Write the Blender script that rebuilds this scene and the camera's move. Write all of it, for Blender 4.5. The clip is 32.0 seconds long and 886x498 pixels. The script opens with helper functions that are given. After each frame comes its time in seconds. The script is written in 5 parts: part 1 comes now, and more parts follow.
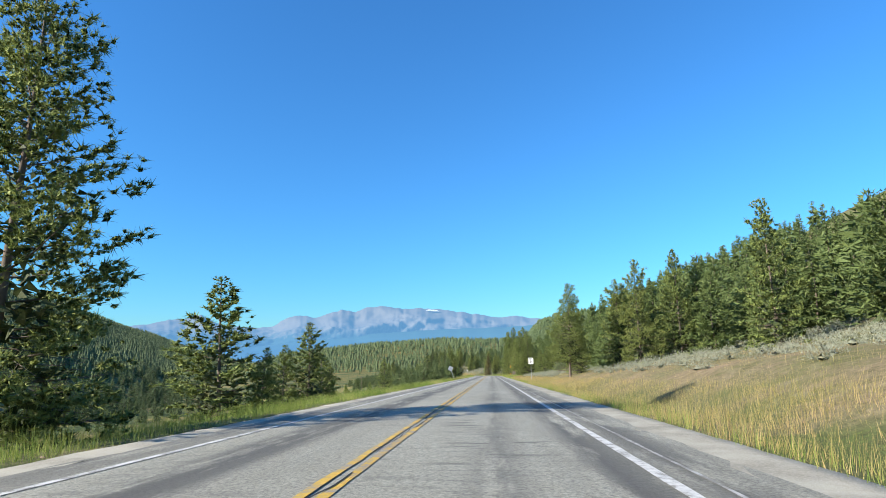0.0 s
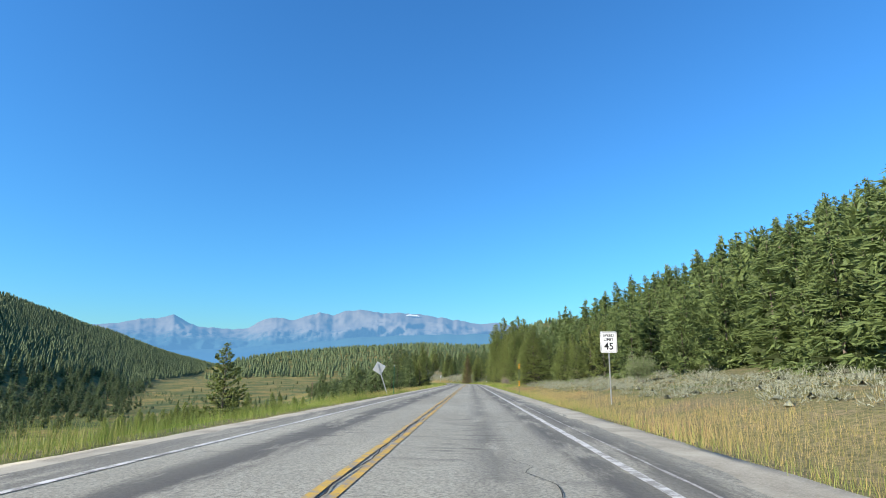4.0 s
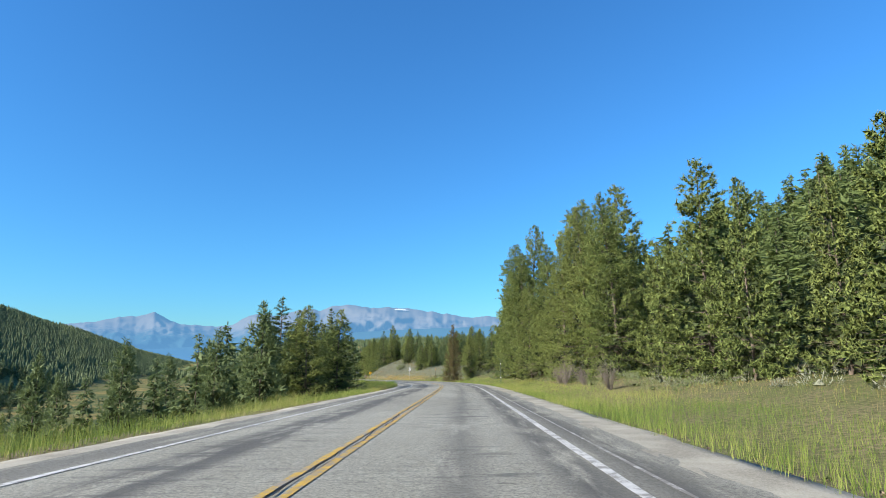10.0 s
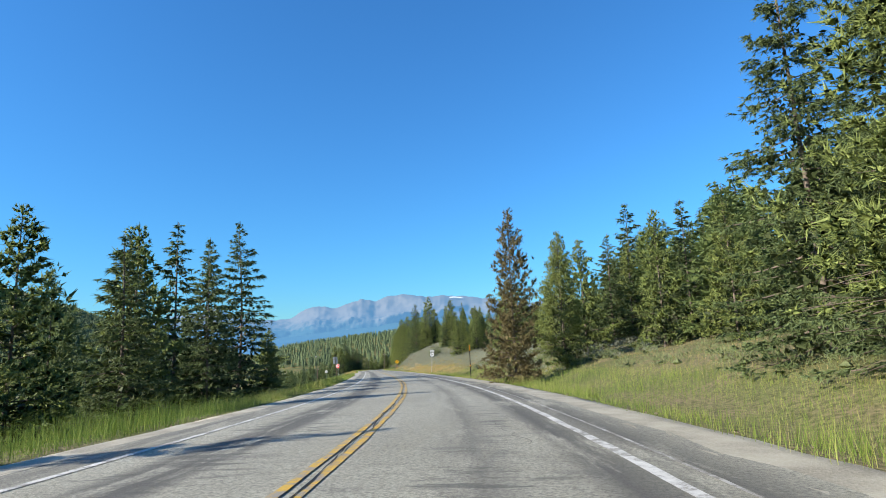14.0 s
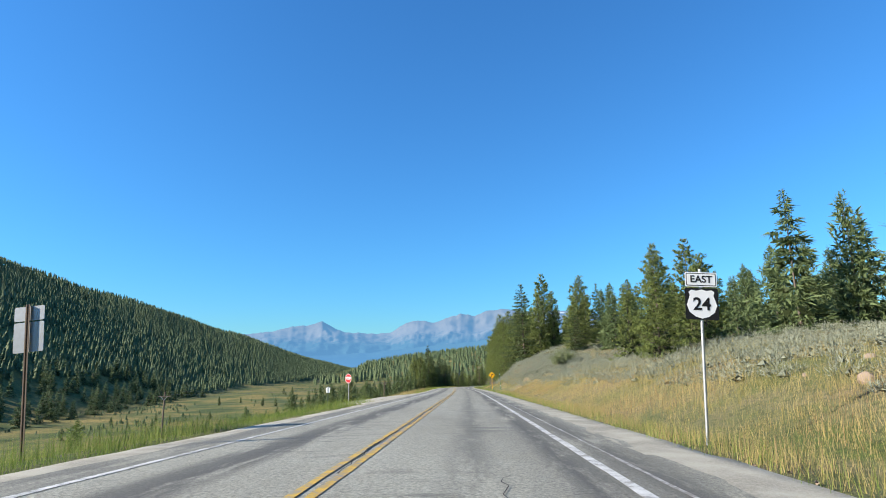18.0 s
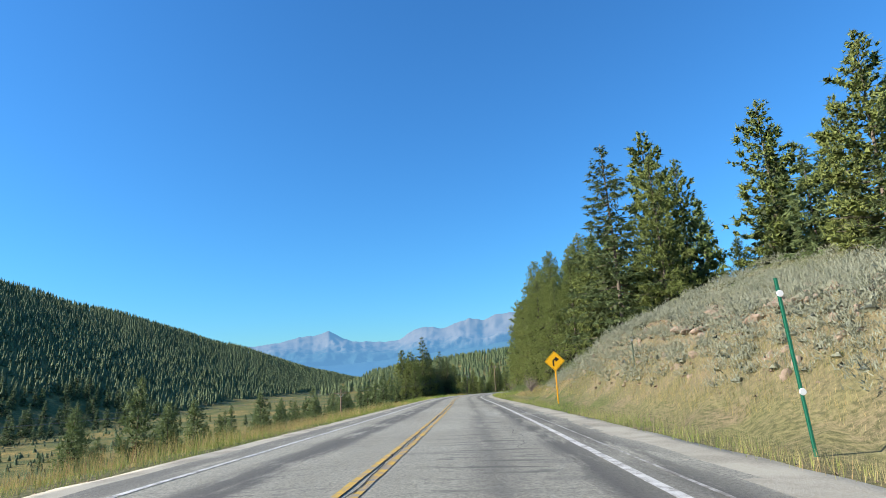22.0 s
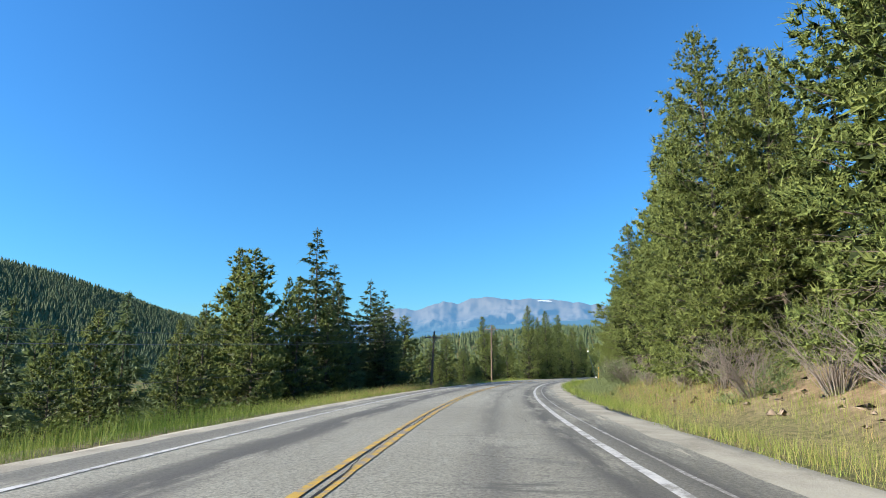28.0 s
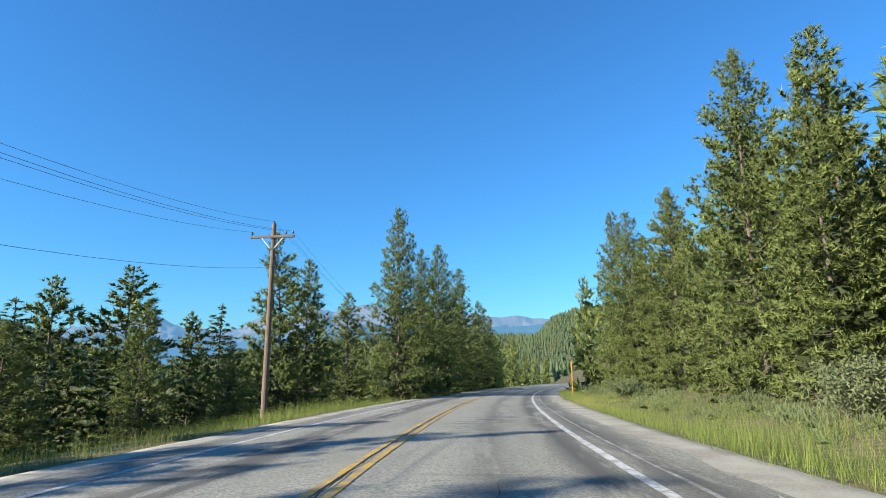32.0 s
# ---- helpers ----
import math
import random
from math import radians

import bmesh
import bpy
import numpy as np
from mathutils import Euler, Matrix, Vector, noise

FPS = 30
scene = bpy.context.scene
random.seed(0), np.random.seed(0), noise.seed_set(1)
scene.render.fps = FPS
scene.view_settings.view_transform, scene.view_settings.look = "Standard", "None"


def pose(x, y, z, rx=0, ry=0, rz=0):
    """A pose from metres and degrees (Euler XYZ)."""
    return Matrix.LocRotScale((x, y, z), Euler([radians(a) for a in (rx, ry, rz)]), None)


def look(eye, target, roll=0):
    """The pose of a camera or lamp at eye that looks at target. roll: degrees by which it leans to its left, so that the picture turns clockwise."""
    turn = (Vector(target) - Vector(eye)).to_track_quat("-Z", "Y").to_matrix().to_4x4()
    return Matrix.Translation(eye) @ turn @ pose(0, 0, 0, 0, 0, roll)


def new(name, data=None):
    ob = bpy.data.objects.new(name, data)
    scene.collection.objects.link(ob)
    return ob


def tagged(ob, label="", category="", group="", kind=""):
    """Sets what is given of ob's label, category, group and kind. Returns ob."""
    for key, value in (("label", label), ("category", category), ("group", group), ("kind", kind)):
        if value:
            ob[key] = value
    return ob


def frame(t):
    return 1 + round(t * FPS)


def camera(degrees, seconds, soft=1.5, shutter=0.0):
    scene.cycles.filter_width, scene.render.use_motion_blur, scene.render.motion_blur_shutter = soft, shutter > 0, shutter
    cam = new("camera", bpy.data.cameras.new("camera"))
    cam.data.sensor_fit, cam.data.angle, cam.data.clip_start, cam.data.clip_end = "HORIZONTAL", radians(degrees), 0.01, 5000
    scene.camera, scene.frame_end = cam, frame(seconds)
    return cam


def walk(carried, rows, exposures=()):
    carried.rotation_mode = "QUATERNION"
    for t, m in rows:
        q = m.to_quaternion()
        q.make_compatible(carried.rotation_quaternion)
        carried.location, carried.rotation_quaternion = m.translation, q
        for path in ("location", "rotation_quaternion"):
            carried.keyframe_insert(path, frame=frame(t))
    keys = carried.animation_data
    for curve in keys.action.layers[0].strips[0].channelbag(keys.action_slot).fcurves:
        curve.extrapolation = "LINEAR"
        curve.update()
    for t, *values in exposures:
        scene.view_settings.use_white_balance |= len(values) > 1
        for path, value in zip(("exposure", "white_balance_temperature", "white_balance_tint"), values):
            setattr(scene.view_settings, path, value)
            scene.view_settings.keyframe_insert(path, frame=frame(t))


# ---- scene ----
# ---- camera ----
cam = camera(75.8, 32.0, soft=0.95)
PATH = [
    (0.0, (1.67, 0.00, 1.080), (0.891, 9.798, 2.920), -1.00),
    (0.5, (1.69, 9.00, 0.801), (1.053, 18.812, 2.624), -0.95),
    (1.0, (1.70, 18.00, 0.522), (1.127, 27.810, 2.375), -0.90),
    (1.5, (1.60, 27.00, 0.243), (1.053, 36.806, 2.128), -0.65),
    (2.0, (1.50, 36.00, -0.036), (0.949, 45.802, 1.866), -0.40),
    (2.5, (1.48, 45.00, -0.315), (0.936, 54.800, 1.602), -0.25),
    (3.0, (1.45, 54.00, -0.594), (0.953, 63.799, 1.339), -0.10),
    (3.5, (1.44, 63.00, -0.873), (0.970, 72.797, 1.077), 0.05),
    (4.0, (1.43, 72.00, -1.152), (0.953, 81.797, 0.796), 0.20),
    (4.5, (1.42, 81.00, -1.431), (0.937, 90.797, 0.515), 0.35),
    (5.0, (1.41, 90.00, -1.710), (0.920, 99.797, 0.233), 0.50),
    (5.5, (1.40, 99.00, -1.989), (0.903, 108.797, -0.048), 0.65),
    (6.0, (1.30, 108.00, -2.268), (0.846, 117.810, -0.383), 0.80),
    (6.5, (1.33, 117.00, -2.547), (0.927, 126.823, -0.721), 0.75),
    (7.0, (1.37, 126.00, -2.826), (0.993, 135.825, -1.000), 0.70),
    (7.5, (1.43, 135.00, -3.105), (1.056, 144.825, -1.282), 0.50),
    (8.0, (1.49, 144.00, -3.384), (1.134, 153.826, -1.563), 0.30),
    (8.5, (1.53, 153.00, -3.663), (1.194, 162.830, -1.859), 0.05),
    (9.0, (1.57, 162.00, -3.942), (1.238, 171.826, -2.113), -0.20),
    (9.5, (1.68, 171.00, -4.221), (1.362, 180.821, -2.365), -0.45),
    (10.0, (1.78, 180.00, -4.500), (1.486, 189.820, -2.633), -0.70),
    (10.5, (1.77, 189.00, -4.779), (1.464, 198.822, -2.928), -0.85),
    (11.0, (1.76, 198.00, -5.058), (1.441, 207.828, -3.239), -1.00),
    (11.5, (1.75, 207.00, -5.337), (1.411, 216.833, -3.551), -1.35),
    (12.0, (1.75, 216.00, -5.616), (1.381, 225.838, -3.864), -1.70),
    (12.5, (1.64, 225.01, -5.895), (1.185, 234.844, -4.128), -1.85),
    (13.0, (1.43, 234.03, -6.174), (0.845, 243.862, -4.433), -2.00),
    (13.5, (1.12, 243.07, -6.453), (0.322, 252.895, -4.796), -2.15),
    (14.0, (0.51, 252.11, -6.732), (-0.720, 261.889, -5.044), -2.30),
    (14.5, (-0.47, 261.12, -7.011), (-2.077, 270.828, -5.234), -2.10),
    (15.0, (-1.77, 270.08, -7.290), (-3.653, 279.726, -5.452), -1.55),
    (15.5, (-3.36, 278.99, -7.569), (-5.524, 288.567, -5.671), -1.00),
    (16.0, (-5.19, 287.84, -7.848), (-7.627, 297.337, -5.889), -0.45),
    (16.5, (-7.22, 296.64, -8.127), (-9.920, 306.056, -6.108), 0.10),
    (17.0, (-9.34, 305.41, -8.406), (-12.137, 314.797, -6.396), -0.10),
    (17.5, (-11.54, 314.14, -8.685), (-14.395, 323.525, -6.721), -0.55),
    (18.0, (-13.78, 322.87, -8.964), (-16.680, 332.228, -6.956), -1.00),
    (18.5, (-16.05, 331.58, -9.243), (-18.977, 340.927, -7.210), -1.55),
    (19.0, (-18.34, 340.29, -9.522), (-21.275, 349.625, -7.463), -2.10),
    (19.5, (-20.71, 348.97, -9.801), (-23.646, 358.316, -7.776), -2.25),
    (20.0, (-23.09, 357.66, -10.080), (-26.062, 366.981, -8.030), -2.40),
    (20.5, (-25.55, 366.32, -10.359), (-28.554, 375.622, -8.268), -2.55),
    (21.0, (-28.02, 374.97, -10.638), (-31.032, 384.274, -8.536), -2.70),
    (21.5, (-30.39, 383.66, -10.917), (-33.402, 392.956, -8.806), -2.85),
    (22.0, (-32.78, 392.34, -11.196), (-35.769, 401.640, -9.076), -3.00),
    (22.5, (-35.14, 401.03, -11.475), (-38.164, 410.341, -9.444), -2.60),
    (23.0, (-37.54, 409.71, -11.754), (-40.615, 419.037, -9.870), -2.20),
    (23.5, (-40.03, 418.36, -12.033), (-43.152, 427.688, -10.202), -2.00),
    (24.0, (-42.56, 427.01, -12.312), (-45.726, 436.324, -10.518), -1.80),
    (24.5, (-45.19, 435.62, -12.591), (-48.391, 444.933, -10.835), -1.60),
    (25.0, (-47.85, 444.23, -12.870), (-51.079, 453.517, -11.064), -1.40),
    (25.5, (-50.42, 452.85, -13.149), (-53.615, 462.139, -11.279), -1.24),
    (26.0, (-52.93, 461.48, -13.428), (-56.037, 470.803, -11.574), -1.08),
    (26.5, (-55.38, 470.13, -13.707), (-58.391, 479.485, -11.869), -0.92),
    (27.0, (-57.73, 478.79, -13.986), (-60.646, 488.184, -12.164), -0.76),
    (27.5, (-59.96, 487.49, -14.265), (-62.780, 496.913, -12.460), -0.60),
    (28.0, (-62.10, 496.20, -14.544), (-64.739, 505.668, -12.702), -0.63),
    (28.5, (-64.04, 504.95, -14.823), (-66.436, 514.485, -13.015), -0.67),
    (29.0, (-65.74, 513.74, -15.102), (-67.867, 523.347, -13.307), -0.70),
    (29.5, (-67.19, 522.58, -15.381), (-69.030, 532.249, -13.599), -0.80),
    (30.0, (-68.39, 531.46, -15.660), (-69.974, 541.161, -13.818), -0.90),
    (30.5, (-69.29, 540.38, -15.939), (-70.620, 550.099, -14.002), -1.05),
    (31.0, (-69.97, 549.31, -16.218), (-71.065, 559.054, -14.230), -1.20),
    (31.5, (-70.42, 558.26, -16.497), (-71.296, 568.022, -14.498), -1.20),
    (32.0, (-70.64, 567.22, -16.776), (-71.208, 577.006, -14.805), -1.20),
]

EXPOSURES = ((0.0, 1.27), (0.6, 1.21), (1.2, 1.15), (15.0, 1.15), (16.4, 1.30), (17.0, 1.30), (17.8, 1.15), (32.0, 1.17))
walk(cam, [(t, look(eye, target, roll)) for t, eye, target, roll in PATH], EXPOSURES)

# ---- light: clear early morning, low sun behind on the left ----
SUN_AZ, SUN_EL = radians(-121.0), radians(27.0)      # azimuth clockwise from +y
world = bpy.data.worlds.new("sky")
scene.world = world
world.use_nodes = True
wn = world.node_tree.nodes
sky_node = wn.new("ShaderNodeTexSky")
sky_node.sky_type = "NISHITA"
sky_node.sun_disc = False
sky_node.sun_elevation, sky_node.sun_rotation = SUN_EL, SUN_AZ
sky_node.altitude, sky_node.air_density, sky_node.dust_density, sky_node.ozone_density = 2800, 2.0, 0.0, 10.0
wn["Background"].inputs["Strength"].default_value = 0.080
thin = wn.new("ShaderNodeMix")                     # deep blue of thin, dry mountain air
thin.data_type, thin.blend_type = "RGBA", "MULTIPLY"
thin.inputs[0].default_value, thin.inputs[7].default_value = 1.0, (0.575, 0.99, 1.17, 1)
world.node_tree.links.new(sky_node.outputs["Color"], thin.inputs[6])
world.node_tree.links.new(thin.outputs[2], wn["Background"].inputs["Color"])
sun = new("sun", bpy.data.lights.new("sun", "SUN"))
sun.data.energy, sun.data.angle, sun.data.color = 4.7, radians(0.55), (1.0, 0.93, 0.82)
sun_from = Vector((math.sin(SUN_AZ) * math.cos(SUN_EL), math.cos(SUN_AZ) * math.cos(SUN_EL), math.sin(SUN_EL)))
sun.matrix_world = look(tuple(sun_from * 50), (0, 0, 0))

rng = np.random.default_rng(7)


# ---- materials ----
def mat(name, rough=0.8, metal=0.0, spec=0.3):
    m = bpy.data.materials.new(name)
    m.use_nodes = True
    b = m.node_tree.nodes["Principled BSDF"]
    b.inputs["Roughness"].default_value, b.inputs["Metallic"].default_value = rough, metal
    b.inputs["Specular IOR Level"].default_value = spec
    return m, m.node_tree.nodes, m.node_tree.links, b


def node(nodes, kind, **values):
    n = nodes.new(kind)
    for key, value in values.items():
        n.inputs[key].default_value = value
    return n


def ramp(nodes, links, source, stops):
    r = nodes.new("ShaderNodeValToRGB")
    while len(r.color_ramp.elements) < len(stops):
        r.color_ramp.elements.new(0.5)
    for e, (pos, col) in zip(r.color_ramp.elements, stops):
        e.position, e.color = pos, (*col, 1)
    links.new(source, r.inputs["Fac"])
    return r.outputs["Color"]


def mixc(nodes, links, fac, a, b):
    n = nodes.new("ShaderNodeMix")
    n.data_type = "RGBA"
    for slot, v in ((0, fac), (6, a), (7, b)):
        if isinstance(v, bpy.types.NodeSocket):
            links.new(v, n.inputs[slot])
        else:
            n.inputs[slot].default_value = v if slot == 0 else (*v, 1)
    return n.outputs[2]


def noise_out(nodes, links, scale, detail=4.0, stretch=None, rough=0.55):
    c = nodes.new("ShaderNodeTexCoord")
    n = node(nodes, "ShaderNodeTexNoise", Scale=scale, Detail=detail, Roughness=rough)
    out = c.outputs["Object"]
    if stretch:
        mp = nodes.new("ShaderNodeMapping")
        mp.inputs["Scale"].default_value = stretch
        links.new(out, mp.inputs["Vector"])
        out = mp.outputs["Vector"]
    links.new(out, n.inputs["Vector"])
    return n.outputs["Fac"]


def bump(nodes, links, b, source, strength, dist):
    n = node(nodes, "ShaderNodeBump", Strength=strength, Distance=dist)
    links.new(source, n.inputs["Height"])
    links.new(n.outputs["Normal"], b.inputs["Normal"])


def plain(name, col, rough=0.6, metal=0.0, vary=0.25, scale=8.0):
    m, ns, ls, b = mat(name, rough, metal)
    dark = tuple(c * (1 - vary) for c in col)
    ls.new(mixc(ns, ls, noise_out(ns, ls, scale, 5), dark, tuple(min(1, c * (1 + vary)) for c in col)), b.inputs["Base Color"])
    return m


def foliage(name, dark, light, tint, translucent=0.25, grain=14.0):
    """Leaf colour varied by tree, by clump and by a fine grain of needles."""
    m, ns, ls, b = mat(name, 0.65, 0.0, 0.25)
    geo, info = ns.new("ShaderNodeNewGeometry"), ns.new("ShaderNodeObjectInfo")
    fine = noise_out(ns, ls, grain, 3, None, 0.7)
    both = ns.new("ShaderNodeMath")
    both.operation = "MULTIPLY_ADD"
    ls.new(geo.outputs["Random Per Island"], both.inputs[0])
    both.inputs[1].default_value = 0.42
    wide = node(ns, "ShaderNodeMapRange", **{"From Min": 0.38, "From Max": 0.64, "To Min": 0.0, "To Max": 0.58})
    ls.new(fine, wide.inputs["Value"])
    ls.new(wide.outputs[0], both.inputs[2])
    c = mixc(ns, ls, both.outputs[0], dark, light)
    mul = ns.new("ShaderNodeMath")
    mul.operation = "MULTIPLY"
    ls.new(info.outputs["Random"], mul.inputs[0])
    mul.inputs[1].default_value = 0.45
    c = mixc(ns, ls, mul.outputs[0], c, tint)
    ls.new(c, b.inputs["Base Color"])
    bump(ns, ls, b, fine, 0.5, 0.03)
    tr = ns.new("ShaderNodeBsdfTranslucent")
    ls.new(c, tr.inputs["Color"])
    mx = ns.new("ShaderNodeMixShader")
    mx.inputs[0].default_value = translucent
    ls.new(b.outputs[0], mx.inputs[1])
    ls.new(tr.outputs[0], mx.inputs[2])
    ls.new(mx.outputs[0], ns["Material Output"].inputs["Surface"])
    return m


M_PINE = foliage("pine_needles", (0.050, 0.082, 0.022), (0.335, 0.400, 0.115), (0.26, 0.285, 0.08), 0.32)
M_SPRUCE = foliage("spruce_needles", (0.050, 0.084, 0.034), (0.215, 0.270, 0.100), (0.15, 0.19, 0.078), 0.32)
M_SLOPE = foliage("slope_needles", (0.045, 0.074, 0.024), (0.205, 0.262, 0.082), (0.12, 0.155, 0.05), 0.28)
# inner needles coloured near black to stand in for shade between the boughs
M_SHADE_CORE = foliage("inner_needles_shade_dark", (0.020, 0.032, 0.011), (0.080, 0.102, 0.034), (0.06, 0.072, 0.026), 0.15)
M_FAR = foliage("far_needles", (0.055, 0.085, 0.038), (0.20, 0.25, 0.105), (0.11, 0.145, 0.065), 0.3, 1.5)
M_DRY = foliage("dry_needles", (0.10, 0.078, 0.035), (0.22, 0.175, 0.075), (0.14, 0.13, 0.05))
M_BARK = plain("bark", (0.145, 0.115, 0.09), 0.9, 0, 0.4, 5)
M_TWIG = plain("grey_twigs", (0.23, 0.195, 0.165), 0.9, 0, 0.3, 5)
M_WOOD = plain("weathered_pole_wood", (0.19, 0.14, 0.10), 0.85, 0, 0.35, 3)
M_STEEL = plain("galvanised_steel", (0.42, 0.43, 0.43), 0.45, 0.7, 0.15, 12)
M_GREEN = plain("green_painted_post", (0.015, 0.13, 0.075), 0.5, 0, 0.25, 10)
M_YELLOW = plain("yellow_sign_sheeting", (0.80, 0.42, 0.01), 0.45, 0, 0.06, 4)
M_ORANGE = plain("amber_reflector", (0.85, 0.33, 0.01), 0.3, 0, 0.1, 10)
M_WHITE = plain("white_sign_sheeting", (0.80, 0.80, 0.78), 0.5, 0, 0.05, 4)
M_BLACK = plain("black_sign_ink", (0.012, 0.012, 0.012), 0.5, 0, 0.2, 6)
M_RED = plain("red_sign_sheeting", (0.55, 0.015, 0.02), 0.45, 0, 0.08, 4)
M_WIRE = plain("dull_aluminium_cable", (0.16, 0.17, 0.18), 0.6)
M_GLASS = plain("brown_insulator", (0.08, 0.045, 0.03), 0.25)
M_ROCK = plain("tan_rock", (0.27, 0.205, 0.15), 0.9, 0, 0.3, 3)
M_SAGE = foliage("sagebrush", (0.135, 0.15, 0.105), (0.34, 0.35, 0.255), (0.27, 0.28, 0.19), 0.15)
M_WILLOW = foliage("willow_leaves", (0.10, 0.14, 0.05), (0.23, 0.27, 0.12), (0.22, 0.24, 0.12), 0.25)


def grass_mat(name, cols):
    m, ns, ls, b = mat(name, 0.7, 0, 0.2)
    geo = ns.new("ShaderNodeNewGeometry")
    patch = noise_out(ns, ls, 0.09, 3)
    add = ns.new("ShaderNodeMath")
    add.operation = "MULTIPLY_ADD"
    ls.new(geo.outputs["Random Per Island"], add.inputs[0])
    add.inputs[1].default_value = 0.38
    sub = ns.new("ShaderNodeMath")
    sub.operation = "SUBTRACT"
    ls.new(patch, sub.inputs[0])
    sub.inputs[1].default_value = 0.19
    ls.new(sub.outputs[0], add.inputs[2])
    c = ramp(ns, ls, add.outputs[0], cols)
    ls.new(c, b.inputs["Base Color"])
    tr = ns.new("ShaderNodeBsdfTranslucent")
    ls.new(c, tr.inputs["Color"])
    mx = ns.new("ShaderNodeMixShader")
    mx.inputs[0].default_value = 0.3
    ls.new(b.outputs[0], mx.inputs[1])
    ls.new(tr.outputs[0], mx.inputs[2])
    ls.new(mx.outputs[0], ns["Material Output"].inputs["Surface"])
    return m


M_GRASS = grass_mat("roadside_grass", [(0.25, (0.17, 0.175, 0.05)), (0.40, (0.30, 0.26, 0.085)), (0.50, (0.40, 0.31, 0.115)), (0.60, (0.47, 0.37, 0.165)), (0.72, (0.36, 0.225, 0.11))])

# asphalt: pale worn aggregate, dark oily wheel tracks and sealed shoulder bands that follow the lane
m_asph, ns, ls, b = mat("asphalt", 0.85, 0, 0.3)
uv = ns.new("ShaderNodeUVMap")                      # metres: offset from the centre line, distance along
sepuv = ns.new("ShaderNodeSeparateXYZ")
ls.new(uv.outputs["UV"], sepuv.inputs[0])


def lane_noise(scale, detail, stretch, rough=0.6):
    mp = ns.new("ShaderNodeMapping")
    mp.inputs["Scale"].default_value = stretch
    ls.new(uv.outputs["UV"], mp.inputs["Vector"])
    n = node(ns, "ShaderNodeTexNoise", Scale=scale, Detail=detail, Roughness=rough)
    ls.new(mp.outputs["Vector"], n.inputs["Vector"])
    return n.outputs["Fac"]


def grey(v):
    return (v, v, v)


u01 = node(ns, "ShaderNodeMapRange", **{"From Min": -5.0, "From Max": 5.0})
ls.new(sepuv.outputs["X"], u01.inputs["Value"])
bands = ((-5, .2), (-4.0, .65), (-3.45, .5), (-3.2, .0), (-2.6, .12), (-2.3, .8), (-1.9, .95), (-1.6, .85), (-1.3, .15), (0, .08), (1.2, .05), (1.75, .6), (2.2, .1), (2.7, .25), (3.05, .95), (3.4, .7), (3.62, .5), (4.0, .9), (4.4, .5), (4.8, .15))
band = ramp(ns, ls, u01.outputs[0], [((u + 5) / 10, grey(v)) for u, v in bands])
streak = ramp(ns, ls, lane_noise(1.0, 6, (1.7, 0.24, 1), 0.68), [(0.36, grey(0.0)), (0.50, grey(1.0))])
dark = ns.new("ShaderNodeMix")
dark.data_type, dark.blend_type = "RGBA", "MULTIPLY"
dark.inputs[0].default_value = 1.0
ls.new(band, dark.inputs[6])
ls.new(streak, dark.inputs[7])
fine = noise_out(ns, ls, 22, 5, None, 0.9)
# short dark scuffs that lie across the wheel tracks, in runs
ticks = ramp(ns, ls, lane_noise(1.0, 4, (0.75, 3.4, 1), 0.6), [(0.53, grey(0.0)), (0.60, grey(1.0))])
runs = ramp(ns, ls, lane_noise(0.11, 3, (2.2, 1.0, 1), 0.5), [(0.47, grey(0.0)), (0.56, grey(1.0))])
tracks = ramp(ns, ls, u01.outputs[0], [((u + 5) / 10, grey(v)) for u, v in ((-5, 0), (-3.0, 0), (-2.5, .7), (-1.2, .8), (-0.7, .2), (0.5, .15), (1.1, .8), (2.3, .8), (2.8, .2), (3.3, .1), (5, 0))])
scuff = ns.new("ShaderNodeMath")
scuff.operation = "MULTIPLY"
ls.new(ticks, scuff.inputs[0])
ls.new(runs, scuff.inputs[1])
scuffs = ns.new("ShaderNodeMath")
scuffs.operation = "MULTIPLY"
ls.new(scuff.outputs[0], scuffs.inputs[0])
ls.new(tracks, scuffs.inputs[1])
blot = lane_noise(0.16, 4, (1.0, 0.5, 1))
pale = ramp(ns, ls, blot, [(0.35, (0.315, 0.302, 0.232)), (0.65, (0.415, 0.402, 0.318))])
c2 = pale
patch = ramp(ns, ls, lane_noise(0.55, 2, (1.0, 2.2, 1), 0.4), [(0.66, grey(0.0)), (0.72, grey(0.45))])
c2 = mixc(ns, ls, patch, c2, (0.15, 0.145, 0.13))
c3 = mixc(ns, ls, ramp(ns, ls, fine, [(0.40, grey(0.8)), (0.56, grey(0.0))]), c2, (0.095, 0.090, 0.078))
c4 = mixc(ns, ls, ramp(ns, ls, fine, [(0.58, grey(0.0)), (0.74, grey(0.7))]), c3, (0.52, 0.50, 0.45))
c4 = mixc(ns, ls, scuffs.outputs[0], c4, (0.10, 0.098, 0.085))
ls.new(mixc(ns, ls, dark.outputs[2], c4, mixc(ns, ls, fine, (0.045, 0.043, 0.037), (0.125, 0.120, 0.105))), b.inputs["Base Color"])
bump(ns, ls, b, fine, 0.6, 0.014)
M_ASPH = m_asph


